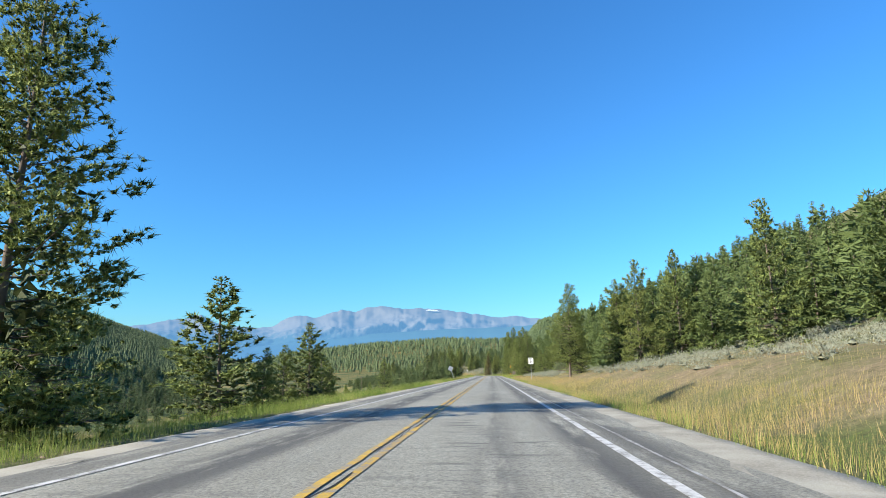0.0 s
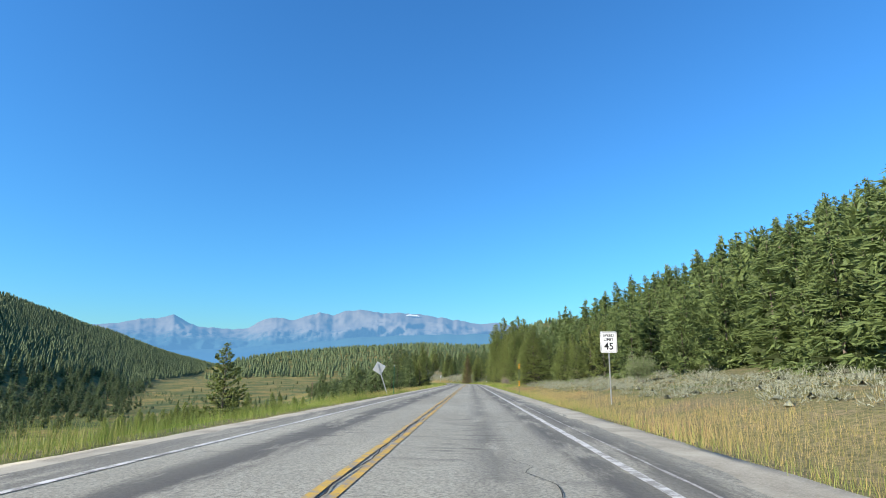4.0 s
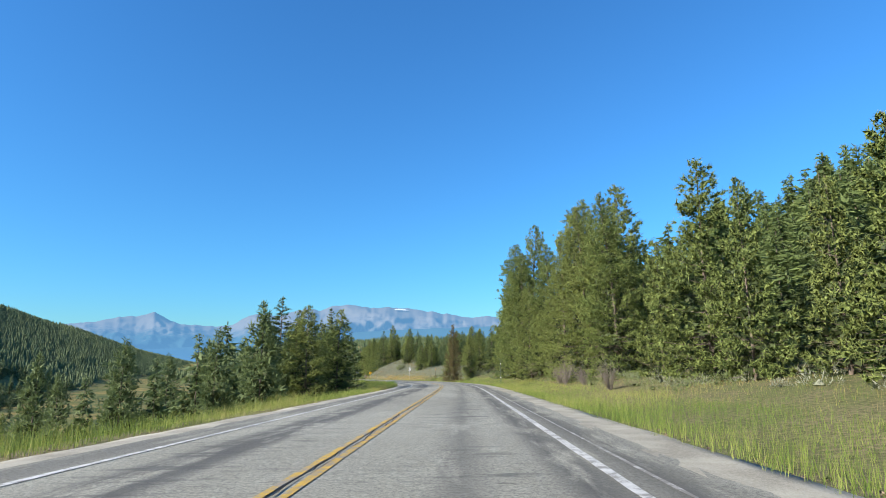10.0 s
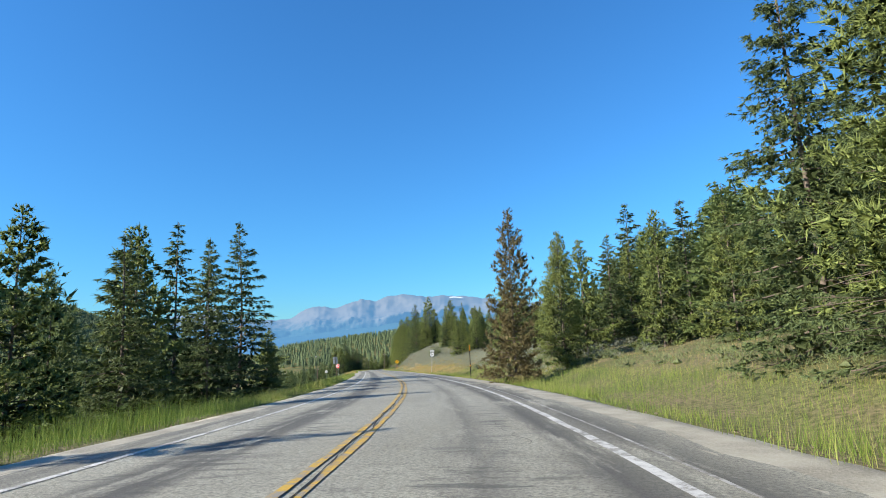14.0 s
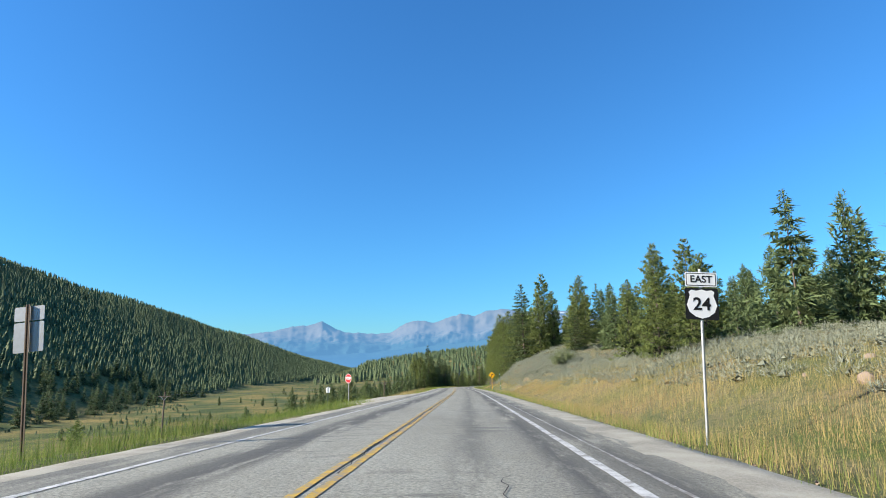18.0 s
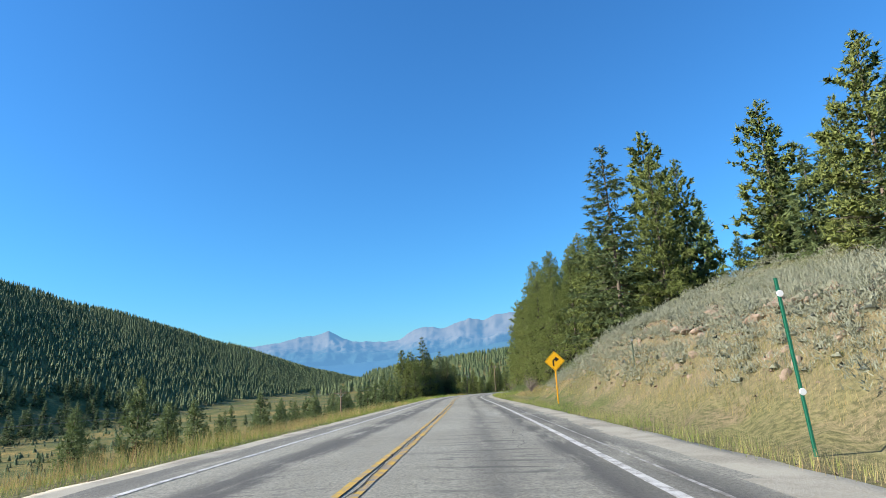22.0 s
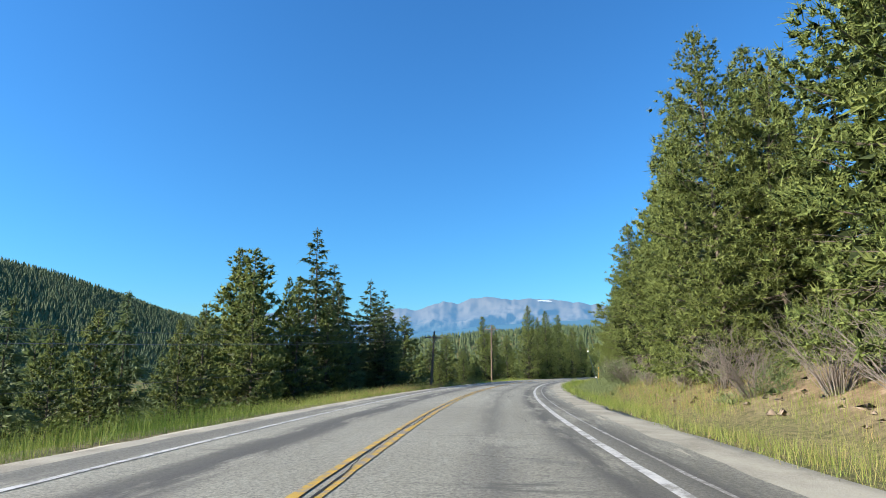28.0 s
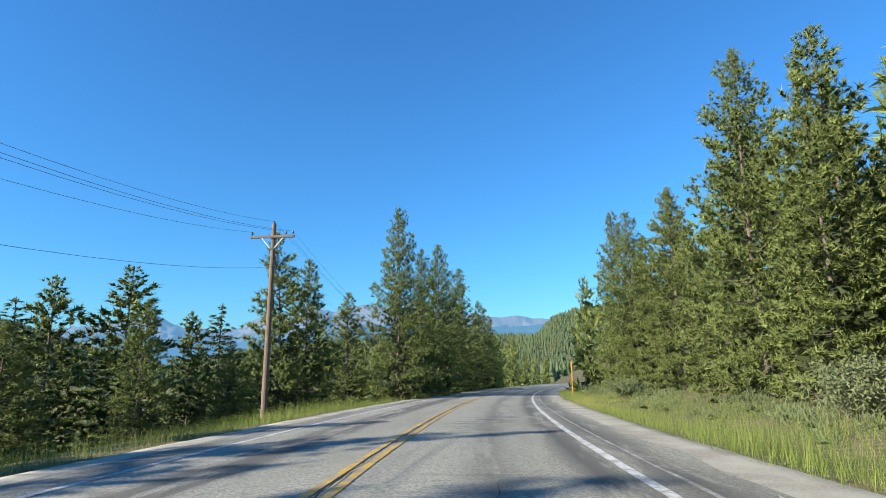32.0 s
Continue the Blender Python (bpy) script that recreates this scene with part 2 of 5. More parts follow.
def paint(name, col, under, keep):
    m, ns, ls, b = mat(name, 0.7, 0, 0.3)
    wear = noise_out(ns, ls, 3.4, 9, (1.0, 1.0, 1), 0.8)
    c = ramp(ns, ls, wear, [(keep - 0.05, under), (keep + 0.03, tuple(0.75 * v for v in col)), (keep + 0.2, col)])
    ls.new(c, b.inputs["Base Color"])
    bump(ns, ls, b, noise_out(ns, ls, 60, 2), 0.4, 0.008)
    return m


M_LINE_W = paint("worn_white_paint", (0.66, 0.65, 0.60), (0.24, 0.23, 0.20), 0.48)
M_LINE_OLD = paint("faded_white_paint", (0.50, 0.49, 0.45), (0.20, 0.19, 0.165), 0.53)
M_LINE_Y = paint("worn_yellow_paint", (0.60, 0.38, 0.06), (0.24, 0.22, 0.18), 0.49)
m_grav, ns, ls, b = mat("gravel_shoulder", 0.95, 0, 0.15)
stones = node(ns, "ShaderNodeTexVoronoi", Scale=38.0)
tc = ns.new("ShaderNodeTexCoord")
ls.new(tc.outputs["Object"], stones.inputs["Vector"])
c1 = ramp(ns, ls, noise_out(ns, ls, 0.9, 6), [(0.35, (0.235, 0.215, 0.165)), (0.6, (0.37, 0.345, 0.27))])
ls.new(mixc(ns, ls, ramp(ns, ls, stones.outputs["Color"], [(0.2, (0, 0, 0)), (0.9, (0.4, 0.4, 0.4))]), c1, (0.46, 0.43, 0.36)), b.inputs["Base Color"])
bump(ns, ls, b, stones.outputs["Distance"], 0.35, 0.012)
M_GRAV = m_grav

# ground: dry grass, green grass and bare tan soil by large and small patches
m_gr, ns, ls, b = mat("dry_grassland", 0.95, 0, 0.1)
big = noise_out(ns, ls, 0.018, 5)
mid = noise_out(ns, ls, 0.35, 6, None, 0.65)
tiny = noise_out(ns, ls, 6.0, 4, None, 0.7)
g1 = ramp(ns, ls, big, [(0.40, (0.085, 0.115, 0.03)), (0.50, (0.155, 0.16, 0.065)), (0.64, (0.255, 0.215, 0.10))])
g2 = mixc(ns, ls, ramp(ns, ls, mid, [(0.42, (0, 0, 0)), (0.66, (0.75, 0.75, 0.75))]), g1, (0.26, 0.19, 0.125))
g3 = mixc(ns, ls, ramp(ns, ls, tiny, [(0.38, (0.8, 0.8, 0.8)), (0.6, (0, 0, 0))]), g2, (0.065, 0.072, 0.03))
geo = ns.new("ShaderNodeNewGeometry")
sepn = ns.new("ShaderNodeSeparateXYZ")
ls.new(geo.outputs["Normal"], sepn.inputs[0])
soil = ramp(ns, ls, sepn.outputs["Z"], [(0.74, (0.6, 0.6, 0.6)), (0.90, (0, 0, 0))])
soilc = ramp(ns, ls, mid, [(0.35, (0.15, 0.115, 0.075)), (0.62, (0.27, 0.205, 0.14))])
g4 = mixc(ns, ls, soil, g3, soilc)
def spread(name):
    n = ns.new("ShaderNodeAttribute")
    n.attribute_name = name
    return n.outputs["Fac"]


# golden sedge and green willow flats of the valley floor
flats = ramp(ns, ls, noise_out(ns, ls, 0.028, 6, None, 0.6), [(0.38, (0.060, 0.085, 0.032)), (0.46, (0.125, 0.130, 0.045)), (0.54, (0.20, 0.165, 0.058)), (0.67, (0.31, 0.22, 0.075))])
flats = mixc(ns, ls, ramp(ns, ls, mid, [(0.40, (0.75, 0.75, 0.75)), (0.55, (0, 0, 0))]), flats, (0.072, 0.088, 0.034))
g5 = mixc(ns, ls, spread("meadow"), g4, flats)
scree = ramp(ns, ls, noise_out(ns, ls, 1.6, 6, None, 0.7), [(0.36, (0.15, 0.098, 0.062)), (0.52, (0.31, 0.205, 0.135)), (0.66, (0.46, 0.34, 0.25))])
ls.new(mixc(ns, ls, spread("bare_soil"), g5, scree), b.inputs["Base Color"])
bump(ns, ls, b, tiny, 0.7, 0.12)
M_GROUND = m_gr


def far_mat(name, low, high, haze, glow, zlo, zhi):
    """Distant backdrop whose kilometres of blue air are a haze painted into the emission."""
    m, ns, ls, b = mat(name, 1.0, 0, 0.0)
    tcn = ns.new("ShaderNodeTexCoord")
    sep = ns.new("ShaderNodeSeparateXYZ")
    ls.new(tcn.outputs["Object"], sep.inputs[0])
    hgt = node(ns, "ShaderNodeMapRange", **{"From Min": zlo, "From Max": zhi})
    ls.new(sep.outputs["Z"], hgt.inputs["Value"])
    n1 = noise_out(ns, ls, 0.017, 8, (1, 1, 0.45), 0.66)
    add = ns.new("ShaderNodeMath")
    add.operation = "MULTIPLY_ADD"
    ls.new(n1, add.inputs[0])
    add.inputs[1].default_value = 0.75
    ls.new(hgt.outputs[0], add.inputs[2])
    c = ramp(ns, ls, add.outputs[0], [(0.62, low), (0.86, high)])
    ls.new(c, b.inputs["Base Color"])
    # haze put into the emission by height, in place of real air
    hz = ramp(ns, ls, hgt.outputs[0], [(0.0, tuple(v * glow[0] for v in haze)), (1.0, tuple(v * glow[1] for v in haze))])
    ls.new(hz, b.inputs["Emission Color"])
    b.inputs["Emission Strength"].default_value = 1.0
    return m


# ---- mesh helpers ----
def mesh(name, verts, faces, material, smooth=False, uvs=None):
    me = bpy.data.meshes.new(name)
    verts = np.asarray(verts, np.float32)
    if isinstance(faces, np.ndarray):
        k = faces.shape[1]
        me.vertices.add(len(verts))
        me.vertices.foreach_set("co", verts.ravel())
        me.loops.add(faces.size)
        me.loops.foreach_set("vertex_index", faces.astype(np.int32).ravel())
        me.polygons.add(len(faces))
        me.polygons.foreach_set("loop_start", np.arange(0, faces.size, k, dtype=np.int32))
        me.update(calc_edges=True)
    else:
        me.from_pydata(verts.tolist(), [], faces)
    me.materials.append(material)
    if uvs is not None:
        idx = np.empty(len(me.loops), np.int32)
        me.loops.foreach_get("vertex_index", idx)
        me.uv_layers.new(name="UVMap").data.foreach_set("uv", np.asarray(uvs, np.float32)[idx].ravel())
    if smooth:
        me.polygons.foreach_set("use_smooth", np.ones(len(me.polygons), bool))
    me.update()
    return me


def part(name, data, material, parent, label=""):
    """Links a bmesh or a mesh as one part under a thing."""
    if isinstance(data, bmesh.types.BMesh):
        me = bpy.data.meshes.new(name)
        data.to_mesh(me)
        data.free()
        me.materials.append(material)
        data = me
    ob = new(name, data)
    ob.parent = parent
    return tagged(ob, label) if label else ob


def tube(points, radii, n=6):
    """A tapered tube through the points: vertices and quads."""
    points = np.asarray(points, float)
    way = np.gradient(points, axis=0)
    way /= np.linalg.norm(way, axis=1, keepdims=True) + 1e-9
    ref = np.where(np.abs(way[:, 2:3]) > 0.9, [[1.0, 0, 0]], [[0, 0, 1.0]])
    u = np.cross(way, ref)
    u /= np.linalg.norm(u, axis=1, keepdims=True) + 1e-9
    v = np.cross(way, u)
    a = np.arange(n) * 2 * np.pi / n
    ring = points[:, None] + np.asarray(radii)[:, None, None] * (np.cos(a)[None, :, None] * u[:, None] + np.sin(a)[None, :, None] * v[:, None])
    k = len(points)
    i, j = np.meshgrid(np.arange(k - 1), np.arange(n), indexing="ij")
    f = np.stack([i * n + j, i * n + (j + 1) % n, (i + 1) * n + (j + 1) % n, (i + 1) * n + j], -1).reshape(-1, 4)
    return ring.reshape(-1, 3), f


def merge(pieces):
    vs, fs, base = [], [], 0
    for v, f in pieces:
        vs.append(v)
        fs.append(f + base)
        base += len(v)
    return np.concatenate(vs), np.concatenate(fs)


def blades(c, way, length, width, g):
    """Loose triangles that start at c and point along way."""
    n = len(c)
    side = np.cross(way, g.normal(size=(n, 3)))
    side /= np.linalg.norm(side, axis=1, keepdims=True) + 1e-9
    v = np.stack([c - side * width[:, None] / 2, c + side * width[:, None] / 2, c + way * length[:, None]], 1).reshape(-1, 3)
    return v, np.arange(3 * n).reshape(-1, 3)


def unit(v):
    return v / (np.linalg.norm(v, axis=-1, keepdims=True) + 1e-9)


# ---- the road's line ----
GRADE = 0.031
TURNS = ((-180, 0), (216, 0), (225, .4), (234, 1.2), (243, 2.6), (252, 4.9), (261, 7.2), (279, 11), (297, 13.5), (306, 14.2), (324, 14.8), (342, 15),
         (360, 15.1), (396, 15.4), (414, 15.9), (432, 16.4), (450, 16.8), (459, 16.7), (477, 15.8), (495, 14.2), (504, 13.1), (522, 10.05), (540, 6.85),
         (558, 3.95), (576, 1.0), (594, -2), (630, -7.5), (666, -11), (1000, -11))
RS = np.arange(-120, 1000.0)
RH = np.radians(np.interp(RS, *np.array(TURNS).T))
RX, RY = np.cumsum(-np.sin(RH)), np.cumsum(np.cos(RH))
RX, RY = RX - RX[120], RY - RY[120]


def at(s, d, z=0.0):
    """World places from distance along the road, offset to its right and height over its surface plane."""
    s, d = np.broadcast_arrays(np.asarray(s, float), np.asarray(d, float))
    h = np.interp(s, RS, RH)
    return np.stack([np.interp(s, RS, RX) + np.cos(h) * d, np.interp(s, RS, RY) + np.sin(h) * d, -GRADE * s + z], -1)


def along(x, y):
    """Distance along the road and offset to its right."""
    x, y = np.broadcast_arrays(np.asarray(x, float), np.asarray(y, float))
    shape = x.shape
    x, y = x.ravel(), y.ravel()
    i = np.empty(len(x), int)
    cx, cy = RX[::4], RY[::4]
    for a in range(0, len(x), 20000):
        q = slice(a, a + 20000)
        i[q] = 4 * np.argmin((x[q, None] - cx) ** 2 + (y[q, None] - cy) ** 2, 1)
    h = RH[i]
    s = RS[i] - (x - RX[i]) * np.sin(h) + (y - RY[i]) * np.cos(h)
    d = (x - RX[i]) * np.cos(h) + (y - RY[i]) * np.sin(h)
    return s.reshape(shape), d.reshape(shape)


# ---- terrain ----
BANK = np.array([(-120, 1.2, 2.8), (0, 1.5, 3.0), (60, 1.0, 2.5), (100, 0.6, 1.5), (150, 0.4, 2.0), (200, 0.4, 1.5), (250, 0.8, 2.0), (300, 1.2, 3.0), (330, 1.4, 3.0),
                 (350, 1.7, 3.3), (365, 2.0, 4.0), (388, 1.7, 3.3), (400, 2.3, 4.2), (415, 3.3, 5.9), (435, 4.5, 8.4), (447, 3.4, 7.4), (460, 1.7, 4.2), (480, 1.4, 3.2), (520, 1.4, 3.0), (560, 0.6, 1.5),
                 (600, 0.4, 1.0), (1000, 0.4, 1.0)])


def lump(x, y, size):
    """Smooth unevenness made of a few sine waves, about -1 to 1."""
    a, b = x / size, y / size
    return (np.sin(a + 1.7 * np.sin(0.61 * b + 1)) + np.sin(1.31 * b + 1.3 * np.sin(0.83 * a)) + np.sin(0.73 * (a + b) + 2)) / 3


def hill_foot(y):
    """Where the wooded hill across the valley meets the meadow."""
    return np.interp(y, (-500, 200, 413, 500, 620, 820, 1000, 1550, 2000), (-250, -210, -255, -280, -335, -430, -515, -720, -880))


def terrain(x, y):
    x, y = np.asarray(x, float), np.asarray(y, float)
    s, d = along(x, y)
    rz = -GRADE * np.clip(s, -120, 900)
    # right of the road: shoulder, shallow ditch, bank, hillside
    b1, b2 = np.interp(s, BANK[:, 0], BANK[:, 1]), np.interp(s, BANK[:, 0], BANK[:, 2])
    steep = np.interp(s, (-100, 60, 130, 180, 220, 300, 325, 345, 470, 560, 700), (0.22, 0.22, 0.19, 0.30, 0.42, 0.42, 0.2, 0.08, 0.10, 0.06, 0.04))
    right = np.where(d < 7.5, -0.32 * np.clip((d - 4.5) / 3, 0, 1), 0)
    right = np.where(d >= 7.5, -0.32 + (b1 + 0.32) * np.clip((d - 7.5) / 4.5, 0, 1), right)
    right = np.where(d >= 12, b1 + (b2 - b1) * np.clip((d - 12) / 10, 0, 1), right)
    right = np.where(d >= 22, b2 + steep * np.clip(d - 22, 0, 330) + 0.05 * np.clip(d - 352, 0, 2000), right)
    right = right + np.clip((d - 7) / 8, 0, 1) * 0.22 * lump(x, y, 2.1) + np.clip((d - 30) / 60, 0, 1) * 3.0 * lump(x, y, 37)
    zr = rz + right
    # left of the road: verge, falling slope, valley floor, far wooded hill
    e = -d
    left = -0.30 * np.clip((e - 4.5) / 3, 0, 1) - np.interp(s, (0, 60, 100, 220, 240, 320, 340, 520, 560, 700), (.17, .18, .26, .26, .18, .18, .24, .24, .17, .15)) * np.clip(e - 7.5, 0, 200)
    floor = -27 - 0.012 * np.clip(y, -2000, 560) - 0.003 * np.clip(y - 560, 0, 1200) + 1.0 * lump(x, y, 60)
    zl = np.maximum(rz + left + np.clip((e - 7) / 8, 0, 1) * 0.3 * lump(x, y, 2.7), floor)
    ridge = np.interp(y, (-3000, 300, 846, 1120, 1529, 1980, 2622, 3200), (366, 352, 257, 199, 138, 66, -50, -70))
    foot = hill_foot(y)
    up = np.clip((foot - x) / (1150 + foot), 0, 1)
    up = 0.5 * (np.sqrt(up * up + 0.004) + up) - 0.5 * math.sqrt(0.004) * (1 - up)      # even slope with a soft foot
    hill = floor + np.maximum(ridge - floor, 0) * up - np.clip(-x - 1150, 0, 3000) * 0.08
    zl = np.where(x < foot + 5, np.maximum(hill + 4 * lump(x, y, 45) * up, -70), zl)
    z = np.where(d >= 0, zr, zl)
    # rolling woods that close the valley ahead, and the far wooded slope to the right
    r, az = np.hypot(x, y - 54), np.degrees(np.arctan2(x, y - 54))
    roll = np.tan(np.radians(np.interp(az, (-30, -24, -22, -18.4, -12, -4.8, 4, 20), (-1.6, -1.4, 0.0, 0.5, 1.1, 1.5, 1.2, 1.0)))) * 2300
    k = np.clip((r - 1100) / 1200, 0, 1)
    k = k * k * (3 - 2 * k) * (np.abs(az) < 100)
    z = np.where((r > 1100) & (x > hill_foot(y)), z * (1 - k) + roll * k, z)
    far = np.tan(np.radians(np.interp(az, (2, 5, 7.4, 9.6, 14, 25, 60, 90), (0, 3.2, 3.9, 4.1, 3.9, 3.4, 3, 3)))) * 3300
    k2 = np.clip((r - 2400) / 900, 0, 1)
    z = np.where((r > 2400) & (az > 2) & (az < 100), z * (1 - k2) + far * k2, z)
    return np.where(np.abs(d) < 5.6, np.minimum(z, rz - 0.13), z)


def spaced(lo, hi, step, out_lo, out_hi, grow=1.12):
    mid = list(np.arange(lo, hi + step / 2, step))
    a, w = mid[-1], step
    while a < out_hi:
        w *= grow
        a += w
        mid.append(a)
    a, w = mid[0], step
    while a > out_lo:
        w *= grow
        a -= w
        mid.insert(0, a)
    return np.array(mid)


gx, gy = spaced(-105, 42, 1.2, -5200, 5200, 1.09), spaced(-30, 690, 3.2, -2500, 5400, 1.08)
GX, GY = np.meshgrid(gx, gy)
GZ = terrain(GX, GY)
nx, ny = len(gx), len(gy)
i, j = np.meshgrid(np.arange(ny - 1), np.arange(nx - 1), indexing="ij")
quads = np.stack([i * nx + j, i * nx + j + 1, (i + 1) * nx + j + 1, (i + 1) * nx + j], -1).reshape(-1, 4)
ground = new("ground", mesh("ground", np.stack([GX, GY, GZ], -1).reshape(-1, 3), quads, M_GROUND, True))
GS, GD = along(GX.ravel(), GY.ravel())
hem = np.clip((-GD - 26) / 22, 0, 1)
bare = np.clip(np.interp(GS, (0, 20, 60, 70, 385, 402, 410, 446, 460, 520, 545), (0, .45, .45, 0, 0, .35, .85, .8, .8, .8, 0)) * np.clip((GD - np.interp(GS, (390, 405, 448, 456), (8.2, 11, 11, 8.2))) / 1.6, 0, 1) * np.clip((17 - GD) / 4, 0, 1) * (0.75 + 0.5 * lump(GX.ravel(), GY.ravel(), 2.4)), 0, 1)
for title, values in (("meadow", hem), ("bare_soil", bare)):
    ground.data.attributes.new(title, "FLOAT", "POINT").data.foreach_set("value", values.astype(np.float32))
tagged(ground, "dry grass valley, banks and hillsides under the road", "ground", kind="structure")


def ground_at(x, y):
    return terrain(np.atleast_1d(x), np.atleast_1d(y))


# ---- distant mountains ----
SKYLINE = ((-42, 2.6), (-36, 3.0), (-33.1, 3.28), (-31.2, 3.73), (-29.85, 3.83), (-28.4, 4.28), (-27.3, 3.55), (-26.1, 3.17), (-24.6, 3.09), (-22.4, 3.03), (-21.65, 3.31), (-20.4, 4.07),
           (-19.3, 4.26), (-17.5, 4.02), (-16.2, 4.53), (-15.2, 4.82), (-13.8, 4.57), (-12.6, 5.08), (-11.0, 5.16), (-9.6, 4.95), (-8.2, 4.85), (-7.4, 4.91), (-5.4, 4.80),
           (-3.4, 4.52), (-0.9, 4.12), (0.8, 3.83), (2.8, 3.93), (3.9, 3.70), (8, 3.4), (14, 2.5))
az = np.arange(-42, 14, 0.12)
alt = np.interp(az, *np.array(SKYLINE).T)
rough_line = np.array([noise.fractal(Vector((a * 1.3, 3.1, 0)), 1.0, 2.0, 6) for a in az]) * 0.10
dist = np.minimum(4560 / np.cos(np.radians(az + 4.5)), 4780)
rows_m = []
for lv in np.linspace(0, 1, 34):
    hgt = np.tan(np.radians(alt + rough_line * min(1, lv * 2))) * dist
    rr = dist - 1100 * (1 - lv) ** 1.1
    zz = -40 + (hgt + 37) * lv
    px, py = np.sin(np.radians(az)) * rr, np.cos(np.radians(az)) * rr
    relief = np.array([noise.ridged_multi_fractal(Vector((x / 620, y / 620 + 0.2 * lv, z / 420)), 0.9, 2.1, 6, 1.0, 2.0) for x, y, z in zip(px, py, zz)]) - 1.0
    k = 1 - 0.040 * relief * math.sin(math.pi * lv) ** 0.7
    rows_m.append(np.stack([px * k, 160 + py * k, zz + 26 * relief * math.sin(math.pi * lv)], -1))
pts = np.stack(rows_m)
n1, n2 = pts.shape[:2]
i, j = np.meshgrid(np.arange(n1 - 1), np.arange(n2 - 1), indexing="ij")
quads = np.stack([i * n2 + j, i * n2 + j + 1, (i + 1) * n2 + j + 1, (i + 1) * n2 + j], -1).reshape(-1, 4)
# a faint blue glow of the surface imitates the air before the range
M_MOUNT = far_mat("distant_rock_and_snow_haze_glow", (0.015, 0.03, 0.03), (0.088, 0.077, 0.064), (0.110, 0.285, 0.52), (0.50, 0.40), 60, 400)
tagged(new("mountain_range", mesh("mountain_range", pts.reshape(-1, 3), quads, M_MOUNT, False)), "distant bare rocky mountain range with thin snow patches and painted-on blue haze", "mountains", kind="structure")
# the one lasting snowfield below the summit ridge
snow_az, snow_r = np.radians(np.array([-6.6, -6.25, -5.9, -5.5, -5.2, -5.6, -6.1, -6.5])), 4480.0
snow_alt = np.radians(np.array([4.66, 4.74, 4.70, 4.66, 4.55, 4.56, 4.62, 4.61]))
# the snow emits the same painted haze, evenly
M_SNOW = far_mat("old_snow_haze_glow", (0.42, 0.42, 0.43), (0.5, 0.5, 0.5), (0.12, 0.22, 0.36), (0.5, 0.5), 0, 1)
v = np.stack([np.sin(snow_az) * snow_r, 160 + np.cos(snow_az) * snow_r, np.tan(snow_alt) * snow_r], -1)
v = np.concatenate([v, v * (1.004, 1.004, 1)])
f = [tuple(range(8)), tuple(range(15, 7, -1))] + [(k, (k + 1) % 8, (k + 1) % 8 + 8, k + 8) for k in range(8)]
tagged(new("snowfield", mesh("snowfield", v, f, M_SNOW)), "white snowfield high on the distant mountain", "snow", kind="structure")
# nearer wooded foothills, their blue haze painted in as emission
FOOT = ((-60, 0.5), (-30, 0.9), (-24, 1.15), (-18, 1.75), (-14, 2.0), (-12, 2.35), (-8, 2.55), (-3, 2.75), (2, 2.8), (6, 3.0), (12, 3.0), (30, 3.0))
az = np.arange(-60, 30, 0.25)
alt = np.interp(az, *np.array(FOOT).T) + np.array([noise.fractal(Vector((a * 0.5, 9.1, 0)), 1.0, 2.0, 4) for a in az]) * 0.10
rows_m = [np.stack([np.sin(np.radians(az)) * (3750 - 500 * (1 - lv)), 160 + np.cos(np.radians(az)) * (3750 - 500 * (1 - lv)), -60 + (np.tan(np.radians(alt)) * 3750 + 60) * lv], -1)
          for lv in np.linspace(0, 1, 7)]
pts = np.stack(rows_m)
n1, n2 = pts.shape[:2]
i, j = np.meshgrid(np.arange(n1 - 1), np.arange(n2 - 1), indexing="ij")
quads = np.stack([i * n2 + j, i * n2 + j + 1, (i + 1) * n2 + j + 1, (i + 1) * n2 + j], -1).reshape(-1, 4)
M_FOOT = far_mat("woods_blue_haze_glow", (0.015, 0.035, 0.03), (0.025, 0.05, 0.035), (0.085, 0.225, 0.45), (0.62, 0.48), 0, 200)
tagged(new("foothills", mesh("foothills", pts.reshape(-1, 3), quads, M_FOOT, True)), "wooded foothills with painted-on blue haze before the mountains", "hills", kind="structure")

# ---- road ----
def ribbon(name, s, d0, d1, lift, material, wob=0.0, across=2):
    """A strip of the road between two offsets, with the crown of the carriageway."""
    s = np.asarray(s, float)
    d0, d1 = np.broadcast_to(d0, s.shape), np.broadcast_to(d1, s.shape)
    if wob:
        d0 = d0 + wob * rng.normal(size=len(s))
        d1 = d1 + wob * rng.normal(size=len(s))
    cols = [at(s, d0 + (d1 - d0) * k / (across - 1)) for k in range(across)]
    for k, c in enumerate(cols):
        dd = d0 + (d1 - d0) * k / (across - 1)
        c[:, 2] += lift - 0.015 * np.abs(dd)
    v = np.stack(cols, 1)
    n = len(s)
    i, j = np.meshgrid(np.arange(n - 1), np.arange(across - 1), indexing="ij")
    f = np.stack([i * across + j, i * across + j + 1, (i + 1) * across + j + 1, (i + 1) * across + j], -1).reshape(-1, 4)
    uvs = np.stack([np.stack([d0 + (d1 - d0) * k / (across - 1), s], -1) for k in range(across)], 1).reshape(-1, 2)
    return mesh(name, v.reshape(-1, 3), f, material, False, uvs)


S_ALL = np.arange(-40, 760.0, 1.0)
S_FINE = np.arange(-40, 700.0, 0.7)
